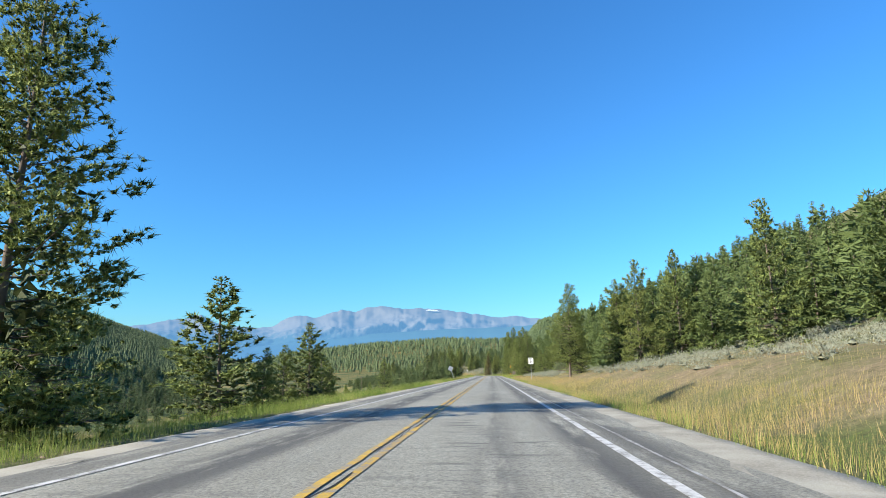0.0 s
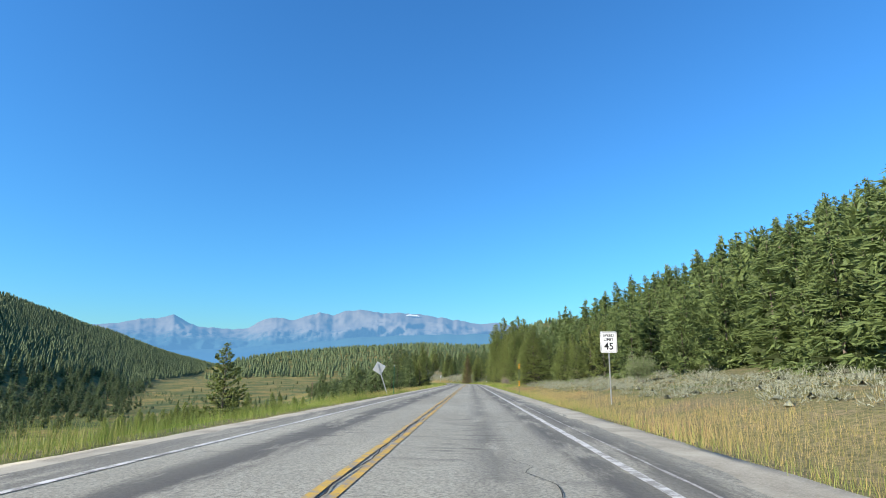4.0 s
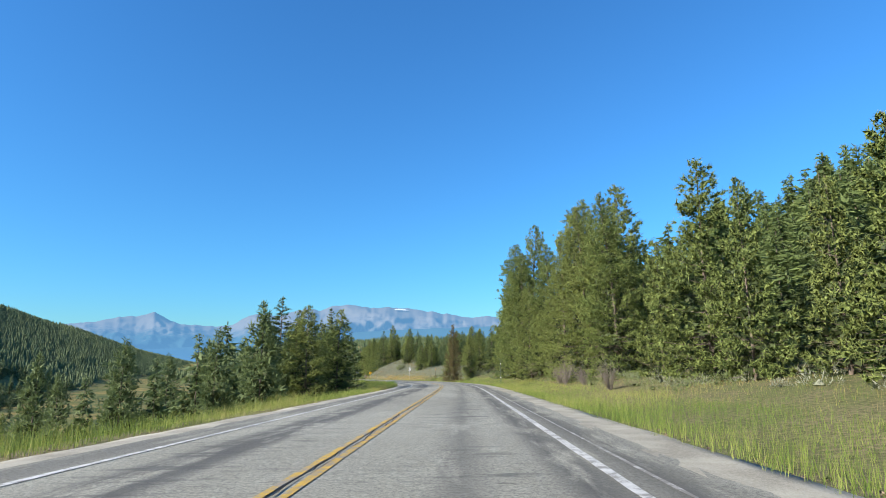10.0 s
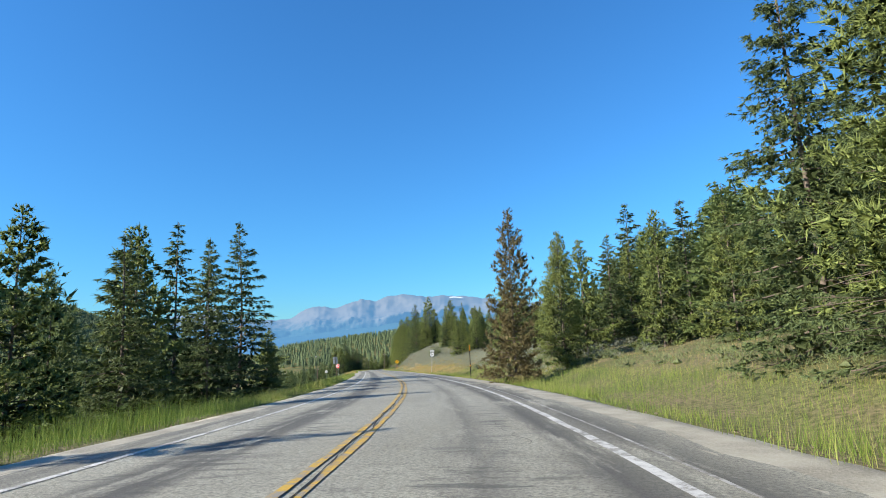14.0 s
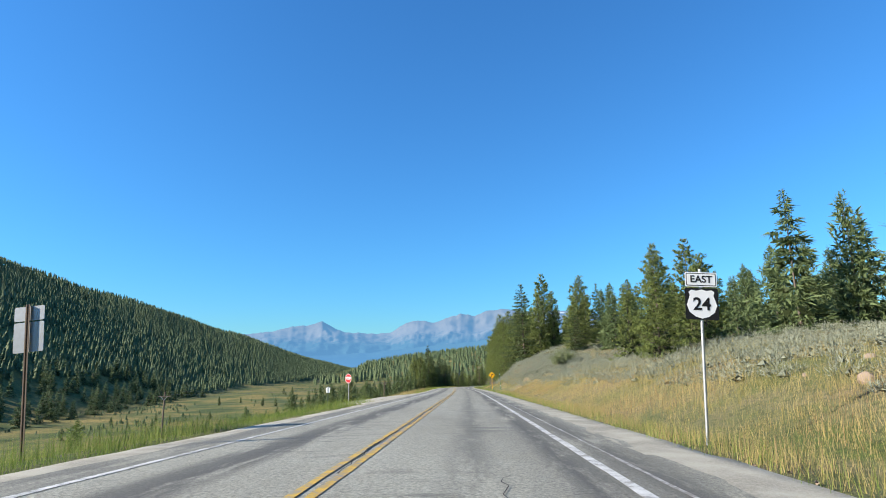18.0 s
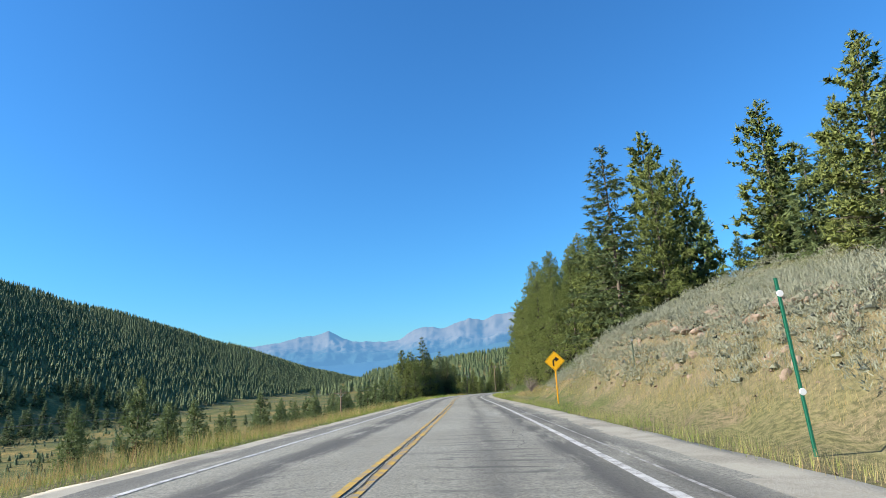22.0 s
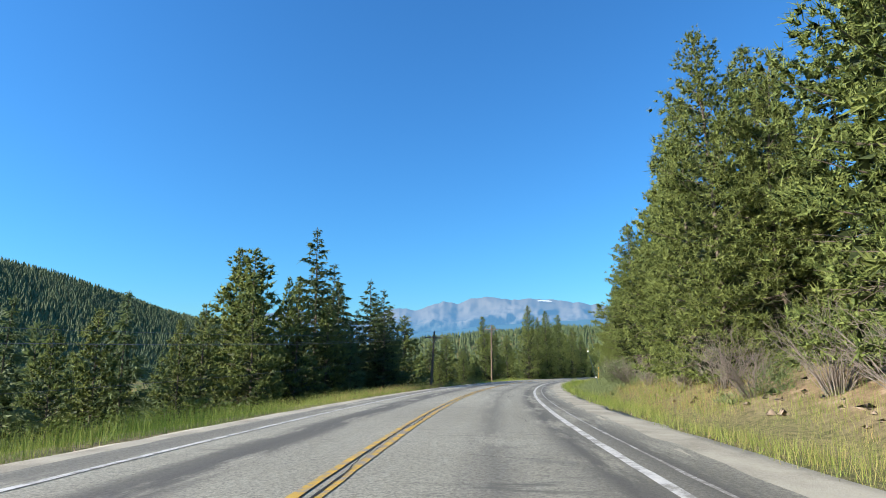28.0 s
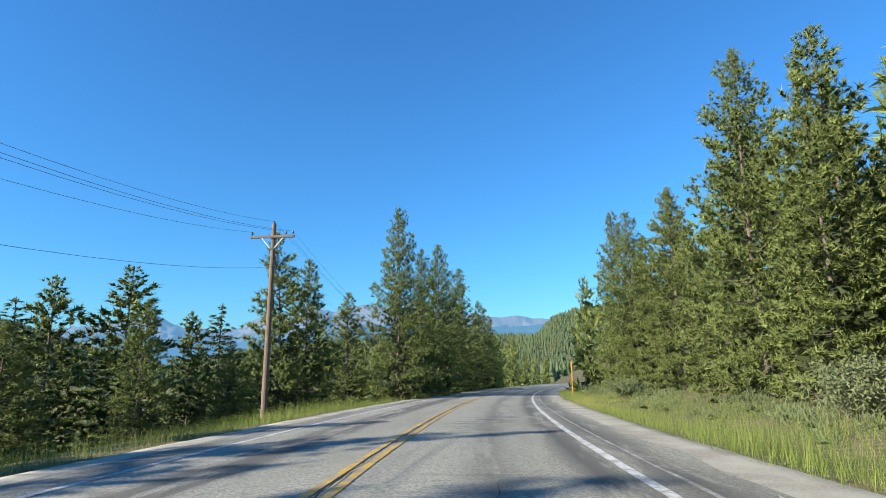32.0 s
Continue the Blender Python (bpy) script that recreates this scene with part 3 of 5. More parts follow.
road = new("road", ribbon("road", S_ALL, -4.3, 4.7, 0.0, M_ASPH, 0.05, 9))
tagged(road, "two-lane highway of worn pale grey asphalt with cracks", "road", kind="structure")


def road_piece(name, data, label):
    tagged(new(name, data), label).parent = road


road_piece("edge_line", ribbon("edge_line", S_FINE, 3.42, 3.565, 0.008, M_LINE_W, 0.006), "worn white painted edge line")
road_piece("edge_line", ribbon("edge_line", S_FINE, -3.37, -3.235, 0.008, M_LINE_W, 0.006), "worn white painted edge line")
road_piece("old_edge_line", ribbon("old_edge_line", S_FINE, 3.90, 3.955, 0.008, M_LINE_OLD, 0.008), "faint older white edge line")
road_piece("centre_line", ribbon("centre_line", S_FINE, 0.055, 0.165, 0.008, M_LINE_Y, 0.006), "worn yellow double centre line")
road_piece("centre_line", ribbon("centre_line", S_FINE, -0.165, -0.055, 0.008, M_LINE_Y, 0.006), "worn yellow double centre line")
# gravel shoulders
for side in (1, -1):
    inner, outer = (4.5, 5.85) if side > 0 else (4.15, 5.2)
    s = np.arange(-40, 760.0, 1.0)
    cols = []
    for k, q in enumerate(np.linspace(0, 1, 6)):
        d = inner + (outer - inner) * q + (0.42 * lump(s, 0 * s + side * 9, 1.3) + 0.12 * rng.normal(size=len(s)) if k == 5 else 0)
        p = at(s, side * d)
        p[:, 2] += -0.072 - 0.02 * q + 0.007 * rng.normal(size=len(s)) - (0.16 if k == 5 else 0)
        cols.append(p)
    v = np.stack(cols, 1).reshape(-1, 3)
    i, j = np.meshgrid(np.arange(len(s) - 1), np.arange(5), indexing="ij")
    f = np.stack([i * 6 + j, i * 6 + j + 1, (i + 1) * 6 + j + 1, (i + 1) * 6 + j], -1).reshape(-1, 4)
    if side < 0:
        f = f[:, ::-1]
    tagged(new("gravel_shoulder", mesh("gravel_shoulder", v, f, M_GRAV, False)), "pale crushed gravel shoulder along the asphalt", "shoulder", kind="structure")


# cracks: thin dark seams in the asphalt
def seam(points_s, points_d, width):
    ss, dd = np.asarray(points_s), np.asarray(points_d)
    p = at(ss, dd)
    p[:, 2] += 0.013 - 0.015 * np.abs(dd)
    t = unit(np.gradient(p, axis=0))
    n = np.stack([t[:, 1], -t[:, 0], 0 * t[:, 0]], -1)
    w = width * (0.4 + rng.random(len(ss)))[:, None]
    v = np.stack([p - n * w, p + n * w], 1).reshape(-1, 3)
    k = np.arange(len(ss) - 1)
    return v, np.stack([2 * k, 2 * k + 1, 2 * k + 3, 2 * k + 2], -1)


M_CRACK = plain("crack_tar", (0.022, 0.021, 0.020), 0.9, 0, 0.3, 20)
pieces = []
s = np.arange(-30, 690, 0.28)
centre = 0.07 * np.cumsum(rng.normal(size=len(s)) * 0.35)
centre -= np.convolve(centre, np.ones(41) / 41, "same")
lo = 0
while lo < len(s) - 8:
    hi = min(len(s), lo + int(rng.integers(10, 70)))
    pieces.append(seam(s[lo:hi], np.clip(centre[lo:hi], -0.075, 0.075), 0.012))
    lo = hi + int(rng.integers(0, 12))
for s0 in np.arange(-20, 680, 11.0):
    s0 = s0 + rng.uniform(0, 9)
    a, b2 = sorted(rng.uniform(-3.2, 3.4, 2))
    if b2 - a > 0.8:
        d = np.arange(a, b2, 0.18)
        pieces.append(seam(s0 + np.cumsum(rng.normal(size=len(d)) * 0.09), d, 0.006))
for s0 in np.arange(-20, 680, 17.0):
    s0 = s0 + rng.uniform(0, 12)
    ss = np.arange(s0, s0 + rng.uniform(2, 7), 0.25)
    d0 = rng.choice((1.9, 2.4, -1.4, -2.2)) + rng.normal() * 0.2
    pieces.append(seam(ss, d0 + np.cumsum(rng.normal(size=len(ss)) * 0.07), 0.005))
v, f = merge(pieces)
tagged(new("cracks", mesh("cracks", v, f, M_CRACK)), "thin dark cracks in the asphalt", kind="stuff").parent = road


# ---- trees ----
OCT_V = np.array([(1, 0, 0), (-1, 0, 0), (0, 1, 0), (0, -1, 0), (0, 0, 1), (0, 0, -1)], float)
OCT_F = np.array([(a, b, c) for a in (0, 1) for b in (2, 3) for c in (4, 5)])


def conifer(seed, kind, detail):
    """A conifer 10 m high: trunk, limbs hung with needle sprays, and inner needles with shade put into their colour.
    detail: 4 nearest to 0 far.
    """
    g = np.random.default_rng(seed)
    H = 10.0
    pine = kind != "spruce"
    bend = g.normal(size=2) * 0.10
    zt = np.linspace(0, 1, 9)
    axis = np.stack([bend[0] * np.sin(zt * 3), bend[1] * np.sin(zt * 4), zt * H], -1)
    wood = [tube(np.r_[[axis[0] - (0, 0, 0.6)], axis], np.r_[0.13, np.interp(zt, (0, 0.05, 1), (0.125, 0.10, 0.012))], 8 if detail > 2 else 6 if detail > 1 else 4)]
    first = {"tall": 0.16, "spruce": 0.015}.get(kind, g.uniform(0.012, 0.03))
    n = {4: 150, 3: 124, 2: 96, 1: 62, 0: 30}[detail]
    u = np.sort(first + (0.985 - first) * ((np.arange(n) + g.uniform(0, 1, n)) / n) ** 1.05)
    if not pine:                       # boughs in whorls, one tier a year
        tiers = {4: 30, 3: 26, 2: 21, 1: 15, 0: 9}[detail]
        u = first + (0.985 - first) * (np.floor((u - first) / (0.985 - first) * tiers) + 0.5 + g.normal(size=n) * 0.14) / tiers
        u = np.clip(u, first, 0.985)
    ang = np.arange(n) * 2.39996 + g.normal(size=n) * 0.5
    lobe, turn = g.uniform(0, 6.28, 3), g.uniform(5, 9, 3)

    def envelope(q, a):
        """Crown radius at a height and direction, uneven by lobes."""
        top = np.clip((1 - q) / (1 - first), 0, 1)
        if pine:
            r = 2.62 * top ** 0.84 * (0.80 + 0.20 * np.sin(np.clip((q - first) * 6, 0, 1.57)))
            r = r * (1 + 0.14 * np.sin(a + turn[0] * q + lobe[0]) + 0.12 * np.sin(2 * a - turn[1] * 2 * q + lobe[1]) + 0.10 * np.sin(q * 34 + lobe[2]))
            return r * (0.80 if kind == "tall" else 1.0)
        return 2.90 * top ** 0.95 * (1 + 0.08 * np.sin(a + turn[0] * q + lobe[0]) + 0.07 * np.sin(3 * a - turn[1] * q + lobe[1]))

    prof = envelope(u, ang) * g.uniform(0.74, 1.10, n) + 0.06
    rise = np.interp(u, (0, 0.12, 0.4, 1), (-0.30, -0.14, 0.20, 0.95)) if pine else np.interp(u, (0, 0.6, 1), (-0.34, -0.18, 0.75))
    out = np.stack([np.cos(ang), np.sin(ang), 0 * ang], -1)
    root = np.stack([np.interp(u, zt, axis[:, 0]), np.interp(u, zt, axis[:, 1]), u * H], -1)
    curl = 0.20 if pine else 0.15
    up = np.array([0, 0, 1.0])
    if detail > 1:
        for k in range(0, n, 2):
            q = np.linspace(0, 0.9, 4)[:, None]
            limb = root[k] + out[k] * prof[k] * q + up * prof[k] * (rise[k] * q + curl * q * q)
            wood.append(tube(limb, np.linspace(0.032, 0.007, 4) * (1.25 - u[k]), 3))
    # sprays along each limb, thickest towards its end
    per = {4: 27.0, 3: 15, 2: 9.0, 1: 5.5, 0: 4.2}[detail]
    m = np.maximum(2, (per * (0.25 + prof / 2.0) + g.random(n))).astype(int)
    k = np.repeat(np.arange(n), m)
    N = len(k)
    f = 1.0 - 0.68 * g.random(N) ** 1.4
    side = np.cross(out, up)[k]
    cen = root[k] + out[k] * (prof[k] * f)[:, None] + up * (prof[k] * (rise[k] * f + curl * f * f))[:, None]
    cen = cen + side * (g.normal(size=N) * (0.20 if pine else 0.26) * prof[k] * f)[:, None] + g.normal(size=(N, 3)) * ((0.07, 0.07, 0.055) if pine else (0.05, 0.05, 0.03))
    way = unit(out[k] + up * (np.where(u[k] < 0.2, 0.25, 0.75) if pine else -0.10 + 0 * u[k])[:, None] + g.normal(size=(N, 3)) * 0.25)
    t = {4: 13, 3: 12, 2: 9, 1: 8, 0: 6}[detail]
    size = {4: 0.125, 3: 0.18, 2: 0.26, 1: 0.52, 0: 0.80}[detail]
    slim = {4: 0.11, 3: 0.13, 2: 0.20, 1: 0.28, 0: 0.38}[detail]
    grown = g.uniform(0.7, 1.25, N) * (0.40 + 0.60 * np.clip(prof[k] / 0.9, 0, 1))
    fan = unit(g.normal(size=(N * t, 3)))
    ww = np.repeat(way, t, 0)
    if pine:                           # brushes that stand up round the shoot
        aim = unit(fan * 0.95 + ww * 0.60 + up * 0.10)
    else:                              # flat drooping sprays
        aim = unit(fan * (0.85, 0.85, 0.35) + ww * 0.70 - up * 0.22)
    length = size * (1.25 if detail > 2 else 1.0) * np.repeat(grown, t) * g.uniform(0.65, 1.3, N * t)
    hearts = []
    if detail > 1:                     # each tuft: a small dense heart bristling with needles
        r = size * (0.52 if detail > 2 else 0.57) * grown
        e1 = unit(np.cross(way, g.normal(size=(N, 3))))
        e2 = np.cross(way, e1)
        loc = OCT_V[None] * (0.9, 0.8, 1.25) * (r[:, None] * g.uniform(0.6, 1.15, (N, 6)))[:, :, None]
        if not pine:
            e1 = unit(np.cross(way, up) + 1e-6)
            e2 = np.cross(way, e1)
            loc = loc * (1.2, 0.5, 1.2)
        v = cen[:, None] + loc[..., :1] * e1[:, None] + loc[..., 1:2] * e2[:, None] + loc[..., 2:] * way[:, None]
        hearts = [(v.reshape(-1, 3), (OCT_F[None] + (np.arange(N) * 6)[:, None, None]).reshape(-1, 3))]
        base = np.repeat(cen, t, 0) + ww * (np.repeat(r, t) * g.uniform(-0.8, 0.7, N * t))[:, None] + aim * (np.repeat(r, t) * 0.3)[:, None]
    else:
        base = np.repeat(cen, t, 0) - ww * (size * 0.35) + fan * (size * 0.3)
    sprays = blades(base, aim, length, length * slim * g.uniform(0.7, 1.4, N * t), g)
    tip = blades(np.tile(axis[-1] - (0, 0, 0.45), (8, 1)), unit(g.normal(size=(8, 3)) * 0.22 + up), g.uniform(0.35, 0.6, 8), np.full(8, 0.07), g)
    # the inside: old needles close round the trunk, painted dark in place of shade
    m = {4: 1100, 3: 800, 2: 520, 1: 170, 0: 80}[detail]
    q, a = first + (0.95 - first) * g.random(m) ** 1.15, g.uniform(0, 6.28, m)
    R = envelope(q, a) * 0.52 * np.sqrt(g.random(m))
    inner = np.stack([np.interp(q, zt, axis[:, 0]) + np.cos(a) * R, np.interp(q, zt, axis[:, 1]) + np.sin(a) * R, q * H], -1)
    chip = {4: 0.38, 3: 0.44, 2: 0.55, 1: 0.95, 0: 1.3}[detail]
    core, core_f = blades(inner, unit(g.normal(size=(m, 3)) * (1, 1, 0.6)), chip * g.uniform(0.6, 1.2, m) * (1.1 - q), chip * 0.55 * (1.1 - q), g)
    if pine and detail > 1:            # dead grey lower branches with forked twigs
        for _ in range({"tall": 70}.get(kind, 34)):
            z, a = g.uniform(0.03, first + (0.42 if kind == "tall" else 0.20)), g.uniform(0, 6.28)
            r = g.uniform(0.6, 1.0) * envelope(max(z, first), a) * 0.95
            q = np.linspace(0, 1, 4)[:, None]
            o = np.array([math.cos(a), math.sin(a), g.uniform(-0.35, 0.2)])
            line = np.array([0, 0, z * H]) + o * r * q + g.normal(size=(4, 3)) * 0.07 * q
            wood.append(tube(line, np.linspace(0.017, 0.004, 4), 3))
            for fork in range(2 if detail > 2 else 0):
                b0 = line[1 + fork]
                e = b0 + unit(o + g.normal(size=3) * 0.6) * r * 0.3
                wood.append(tube(np.stack([b0, (b0 + e) / 2 + g.normal(size=3) * 0.03, e]), (0.007, 0.005, 0.003), 3))
    needles = M_DRY if kind == "dry" else (M_PINE if pine else M_SPRUCE)
    tv, tf = merge(wood)
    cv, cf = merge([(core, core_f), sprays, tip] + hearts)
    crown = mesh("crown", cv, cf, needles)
    crown.materials.append(M_DRY if kind == "dry" else M_SHADE_CORE)
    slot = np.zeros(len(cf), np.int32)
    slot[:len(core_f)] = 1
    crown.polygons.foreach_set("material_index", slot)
    return mesh("trunk", tv, tf, M_BARK, True), crown


KINDS = {("pine", 4): 4, ("tall", 4): 2, ("spruce", 4): 2, ("pine", 3): 4, ("tall", 3): 2, ("spruce", 3): 2, ("dry", 3): 1, ("pine", 2): 3, ("spruce", 2): 3, ("tall", 2): 1, ("pine", 1): 3, ("spruce", 1): 3, ("tall", 1): 1, ("pine", 0): 3, ("spruce", 0): 3}
MODELS = {key: [conifer(100 * q + n * 7 + 3, key[0], key[1]) for n in range(count)] for q, (key, count) in enumerate(KINDS.items())}
TREE_WORDS = {"pine": "bushy green lodgepole pine with clumped needles", "spruce": "dark green conical spruce with drooping boughs",
              "tall": "tall slender pine with a bare lower trunk", "dry": "browning half-dry conifer with rusty needles"}
tree_no = 0


def tree(kind, detail, s, d, top=None, height=None, wide=1.0, beside="on the slope", group="roadside conifers"):
    """One tree at a place beside the road; top: height of its tip over the road's plane."""
    global tree_no
    x, y, zr = at(s, d)
    z = float(ground_at(x, y)[0])
    if height is None:
        height = top + zr - z
    models = MODELS[(kind, detail)]
    trunk, crown = models[tree_no % len(models)]
    tree_no += 1
    root = new("spruce_tree" if kind == "spruce" else "pine_tree")
    k = height / 10.0
    w = k * wide * rng.uniform(0.95, 1.08)
    root.matrix_world = Matrix.LocRotScale((x, y, z - 0.02), Euler((rng.normal() * 0.015, rng.normal() * 0.015, rng.uniform(0, 6.28))), (w, w, k))
    tagged(root, TREE_WORDS[kind] + " " + beside, "tree", group)
    for name, data in (("trunk", trunk), ("crown", crown)):
        ob = new(name, data)
        ob.parent = root
    return root


# trees that stand out one by one: kind, distance along, offset, tip over the road's plane, width
LEFT = "below the road"
RIGHT = "on the bank"
NEAR = (("pine", 12.5, -9.9, 11.8, 1.08), ("pine", -9, -9, 10, 1.0), ("pine", 42.4, -18.7, 8.8, 1.6), ("pine", 45.5, -16.5, 3.4, 1.3), ("pine", 64.4, -19.0, 7.1, 1.4), ("pine", 62, -21, 4.5, 1.2), ("pine", 68, -17.5, 2.6, 1.1), ("pine", 88, -24.5, 4.6, 1.3), ("pine", 125.7, -21.7, 4.5, 1.2),
        ("pine", 40.2, 20.9, 12.9, 0.95), ("pine", 61.9, 21.5, 13.9, 0.9), ("tall", 65.8, 10.4, 11.0, 1.25), ("pine", 69.7, 16.9, 11.9, 1.0), ("pine", 61, 17, 12.7, 0.9), ("pine", 67.7, 22.5, 12.9, 1.0), ("pine", 72, 12.4, 7.5, 1.0),
        ("pine", 176.7, 13.0, 10.9, 1.5), ("pine", 178.5, 11.9, 8.2, 1.3), ("pine", 210.4, 14.8, 12.7, 1.15), ("pine", 147, 18.5, 8.5, 1.2), ("pine", 150, 15.5, 6.2, 1.3), ("pine", 153, 18, 8.8, 1.2), ("pine", 157, 15, 6.8, 1.3), ("pine", 161, 17, 8.2, 1.2), ("pine", 165, 15.6, 6.5, 1.3), ("pine", 169.5, 17.5, 9, 1.2), ("pine", 230.2, 16.0, 17.8, 1.0), ("tall", 226, 14.0, 14.8, 1.1), ("pine", 253.3, 12.9, 20.5, 0.9), ("pine", 243, 12.2, 15.5, 1.0),
        ("pine", 229, 12.5, 15.5, 0.9), ("pine", 234, 11.5, 14, 0.9), ("pine", 222, 13, 14.5, 0.9), ("pine", 237, 13.5, 18, 0.9), ("pine", 464, 12.5, 17, 0.9), ("pine", 470, 11.5, 15, 0.9), ("pine", 240, 15.4, 19.5, 0.95), ("pine", 247, 10.6, 11.5, 1.0), ("pine", 252, 10.8, 16.5, 1.0), ("tall", 258, 11.4, 19, 1.2), ("spruce", 268, 12.5, 14.5, 0.8), ("pine", 262, 12, 16, 1.0), ("spruce", 262.5, 11.2, 12.2, 0.85),
        ("dry", 285.4, 6.6, 10.3, 0.75), ("pine", 297.5, 13.0, 11.0, 1.1), ("spruce", 304.9, 23.3, 16.3, 0.95), ("pine", 288, 10.4, 9.4, 0.8), ("spruce", 296, 17, 11.0, 1.0), ("spruce", 288, 19, 11.5, 1.0),
        ("spruce", 240.1, -16.6, 9.6, 1.0), ("pine", 234.8, -12.8, 7.9, 1.1), ("pine", 244.1, -11.4, 8.5, 1.2), ("spruce", 257.3, -11.4, 6.3, 1.0), ("pine", 250, -13.5, 5.6, 1.2), ("pine", 238, -14.5, 7.0, 1.1), ("pine", 246, -16, 6.0, 1.2),
        ("spruce", 310, -15.2, 16.2, 0.85), ("spruce", 301, -21.8, 13.0, 0.9), ("spruce", 303, -18.8, 14.4, 0.85), ("spruce", 307, -17.5, 13.5, 0.85), ("pine", 290, -17, 11.0, 0.9), ("spruce", 284, -15, 9.0, 1.0), ("pine", 278, -17, 9, 1.0), ("spruce", 301, -15.5, 12.5, 0.8),
        ("spruce", 275, -20, 9.5, 1.0), ("pine", 270, -14.5, 8.5, 1.1), ("pine", 311, -12.2, 4.0, 0.8), ("pine", 338.1, -17.2, 7.1, 1.5),
        ("pine", 311.9, 12.1, 9.2, 1.1), ("pine", 309, 11, 6.2, 1.2), ("pine", 345, 22.0, 13.8, 1.4), ("pine", 343, 25, 9.2, 1.1), ("pine", 363.0, 14.5, 10.3, 1.0), ("pine", 368, 16.5, 11.0, 0.9), ("pine", 366, 19, 10.0, 1.0), ("pine", 390.3, 20.3, 11.4, 1.0),
        ("spruce", 443.4, 14.5, 21.6, 0.95), ("pine", 447.1, 19.7, 24.2, 1.05), ("pine", 438.1, 25.3, 22.2, 1.05), ("spruce", 447, 31, 22.0, 0.8), ("pine", 441, 17.5, 19.0, 0.9), ("pine", 444, 21, 20.0, 0.9), ("pine", 421.9, 20.9, 17.2, 1.1), ("spruce", 419, 19.9, 13.4, 1.0), ("spruce", 427, 32, 17, 0.8), ("pine", 399.8, 29.8, 12.4, 1.0), ("pine", 371, 19.9, 12.6, 1.0), ("pine", 372, 21.5, 11.6, 1.0), ("pine", 415, 28, 17.0, 1.0), ("pine", 428, 24, 17.0, 0.9),
        ("tall", 475.8, 12.0, 16.8, 0.9), ("pine", 475.5, 17.8, 20.4, 0.85), ("pine", 456, 13, 15, 0.9), ("pine", 460, 11.6, 13, 0.9), ("tall", 463, 15.5, 18.5, 1.1), ("pine", 468, 13.2, 14.5, 0.9), ("pine", 466, 18, 19, 0.9), ("pine", 472, 14.5, 15, 0.9), ("tall", 482, 12.8, 19.5, 1.2), ("tall", 486, 15, 21, 1.2), ("pine", 480, 17, 17, 1.0), ("pine", 490, 14.5, 17, 1.0),
        ("pine", 497, 12.5, 16, 1.0), ("pine", 503, 13.5, 17.5, 1.0), ("tall", 510, 12.0, 17.5, 1.3), ("pine", 514, 14, 17.5, 1.1), ("pine", 517.0, 11.4, 17.3, 0.9), ("pine", 520, 15, 18, 1.0), ("pine", 527, 13, 14, 1.0),
        ("tall", 548.0, 11.0, 12.0, 1.2), ("tall", 551, 14, 17.5, 1.0), ("tall", 554, 16, 18.0, 1.0), ("pine", 549, 16.5, 15.0, 1.0), ("pine", 564.4, 12.9, 13.6, 0.8), ("pine", 565, 12.2, 10.5, 0.9), ("pine", 569, 14.5, 12.5, 1.0), ("pine", 586.6, 11.8, 11.1, 0.8), ("pine", 580, 14.5, 12.0, 0.9), ("pine", 588, 14, 12.5, 0.9), ("pine", 575.6, 12.0, 13.0, 0.9), ("pine", 571.7, 19.3, 15.7, 0.9), ("pine", 534.1, 11.3, 15.4, 0.95), ("pine", 528.4, 10.9, 15.9, 0.9), ("pine", 531, 14, 16.5, 0.95), ("pine", 538, 12.5, 14.5, 0.9),
        ("pine", 598.6, 11.8, 14.1, 0.9), ("pine", 596, 14, 13.5, 0.9), ("pine", 594, 12, 9.5, 1.0), ("pine", 626.9, 10.6, 15.4, 0.8), ("pine", 612, 12.5, 13, 0.9), ("pine", 622, 11.5, 14, 0.9), ("pine", 606, 15, 15, 0.9),
        ("spruce", 562.5, -20.7, 17.2, 0.95), ("spruce", 569.0, -21.7, 14.5, 1.0), ("spruce", 575.9, -19.6, 13.5, 1.0), ("pine", 545, -17.5, 9.0, 0.9), ("pine", 553, -18, 10, 0.9), ("pine", 558.5, -17.5, 8.5, 0.9), ("tall", 549, -20, 11.8, 1.2), ("pine", 537, -18, 4.5, 1.0), ("pine", 529, -19, 3.5, 1.0), ("tall", 552.2, -22.9, 12.7, 1.2), ("spruce", 570.0, -15.6, 11.2, 1.0), ("tall", 556, -20.5, 10.5, 0.8), ("pine", 583.2, -17.8, 9.4, 1.25),
        ("pine", 617.5, -6.2, 14.2, 0.8), ("pine", 605.4, -18.5, 7.8, 1.45), ("pine", 602.5, -20.5, 6.8, 1.2), ("pine", 609, -17.0, 5.6, 1.2), ("spruce", 613, -17.5, 6.6, 1.2), ("pine", 618, -13.3, 10.6, 1.0), ("pine", 625, -12.5, 9.0, 1.1), ("pine", 596, -16.5, 3.6, 1.4), ("pine", 608, -13.8, 3.6, 1.4), ("spruce", 599.5, -19.5, 5.2, 1.3), ("pine", 614.5, -14.2, 12.0, 0.8), ("pine", 624, -5.9, 12.4, 0.8), ("pine", 631, -5.9, 14.5, 0.8), ("pine", 646, -6.2, 15.0, 0.9), ("pine", 662, -7.0, 13, 0.9), ("pine", 676, -7.5, 12, 0.9), ("pine", 640, -6.4, 11, 0.9), ("spruce", 626, -8.5, 10, 0.8), ("pine", 600, -13.5, 5.0, 1.0), ("pine", 640, -9, 10, 0.9), ("pine", 652, -10, 10, 0.9),
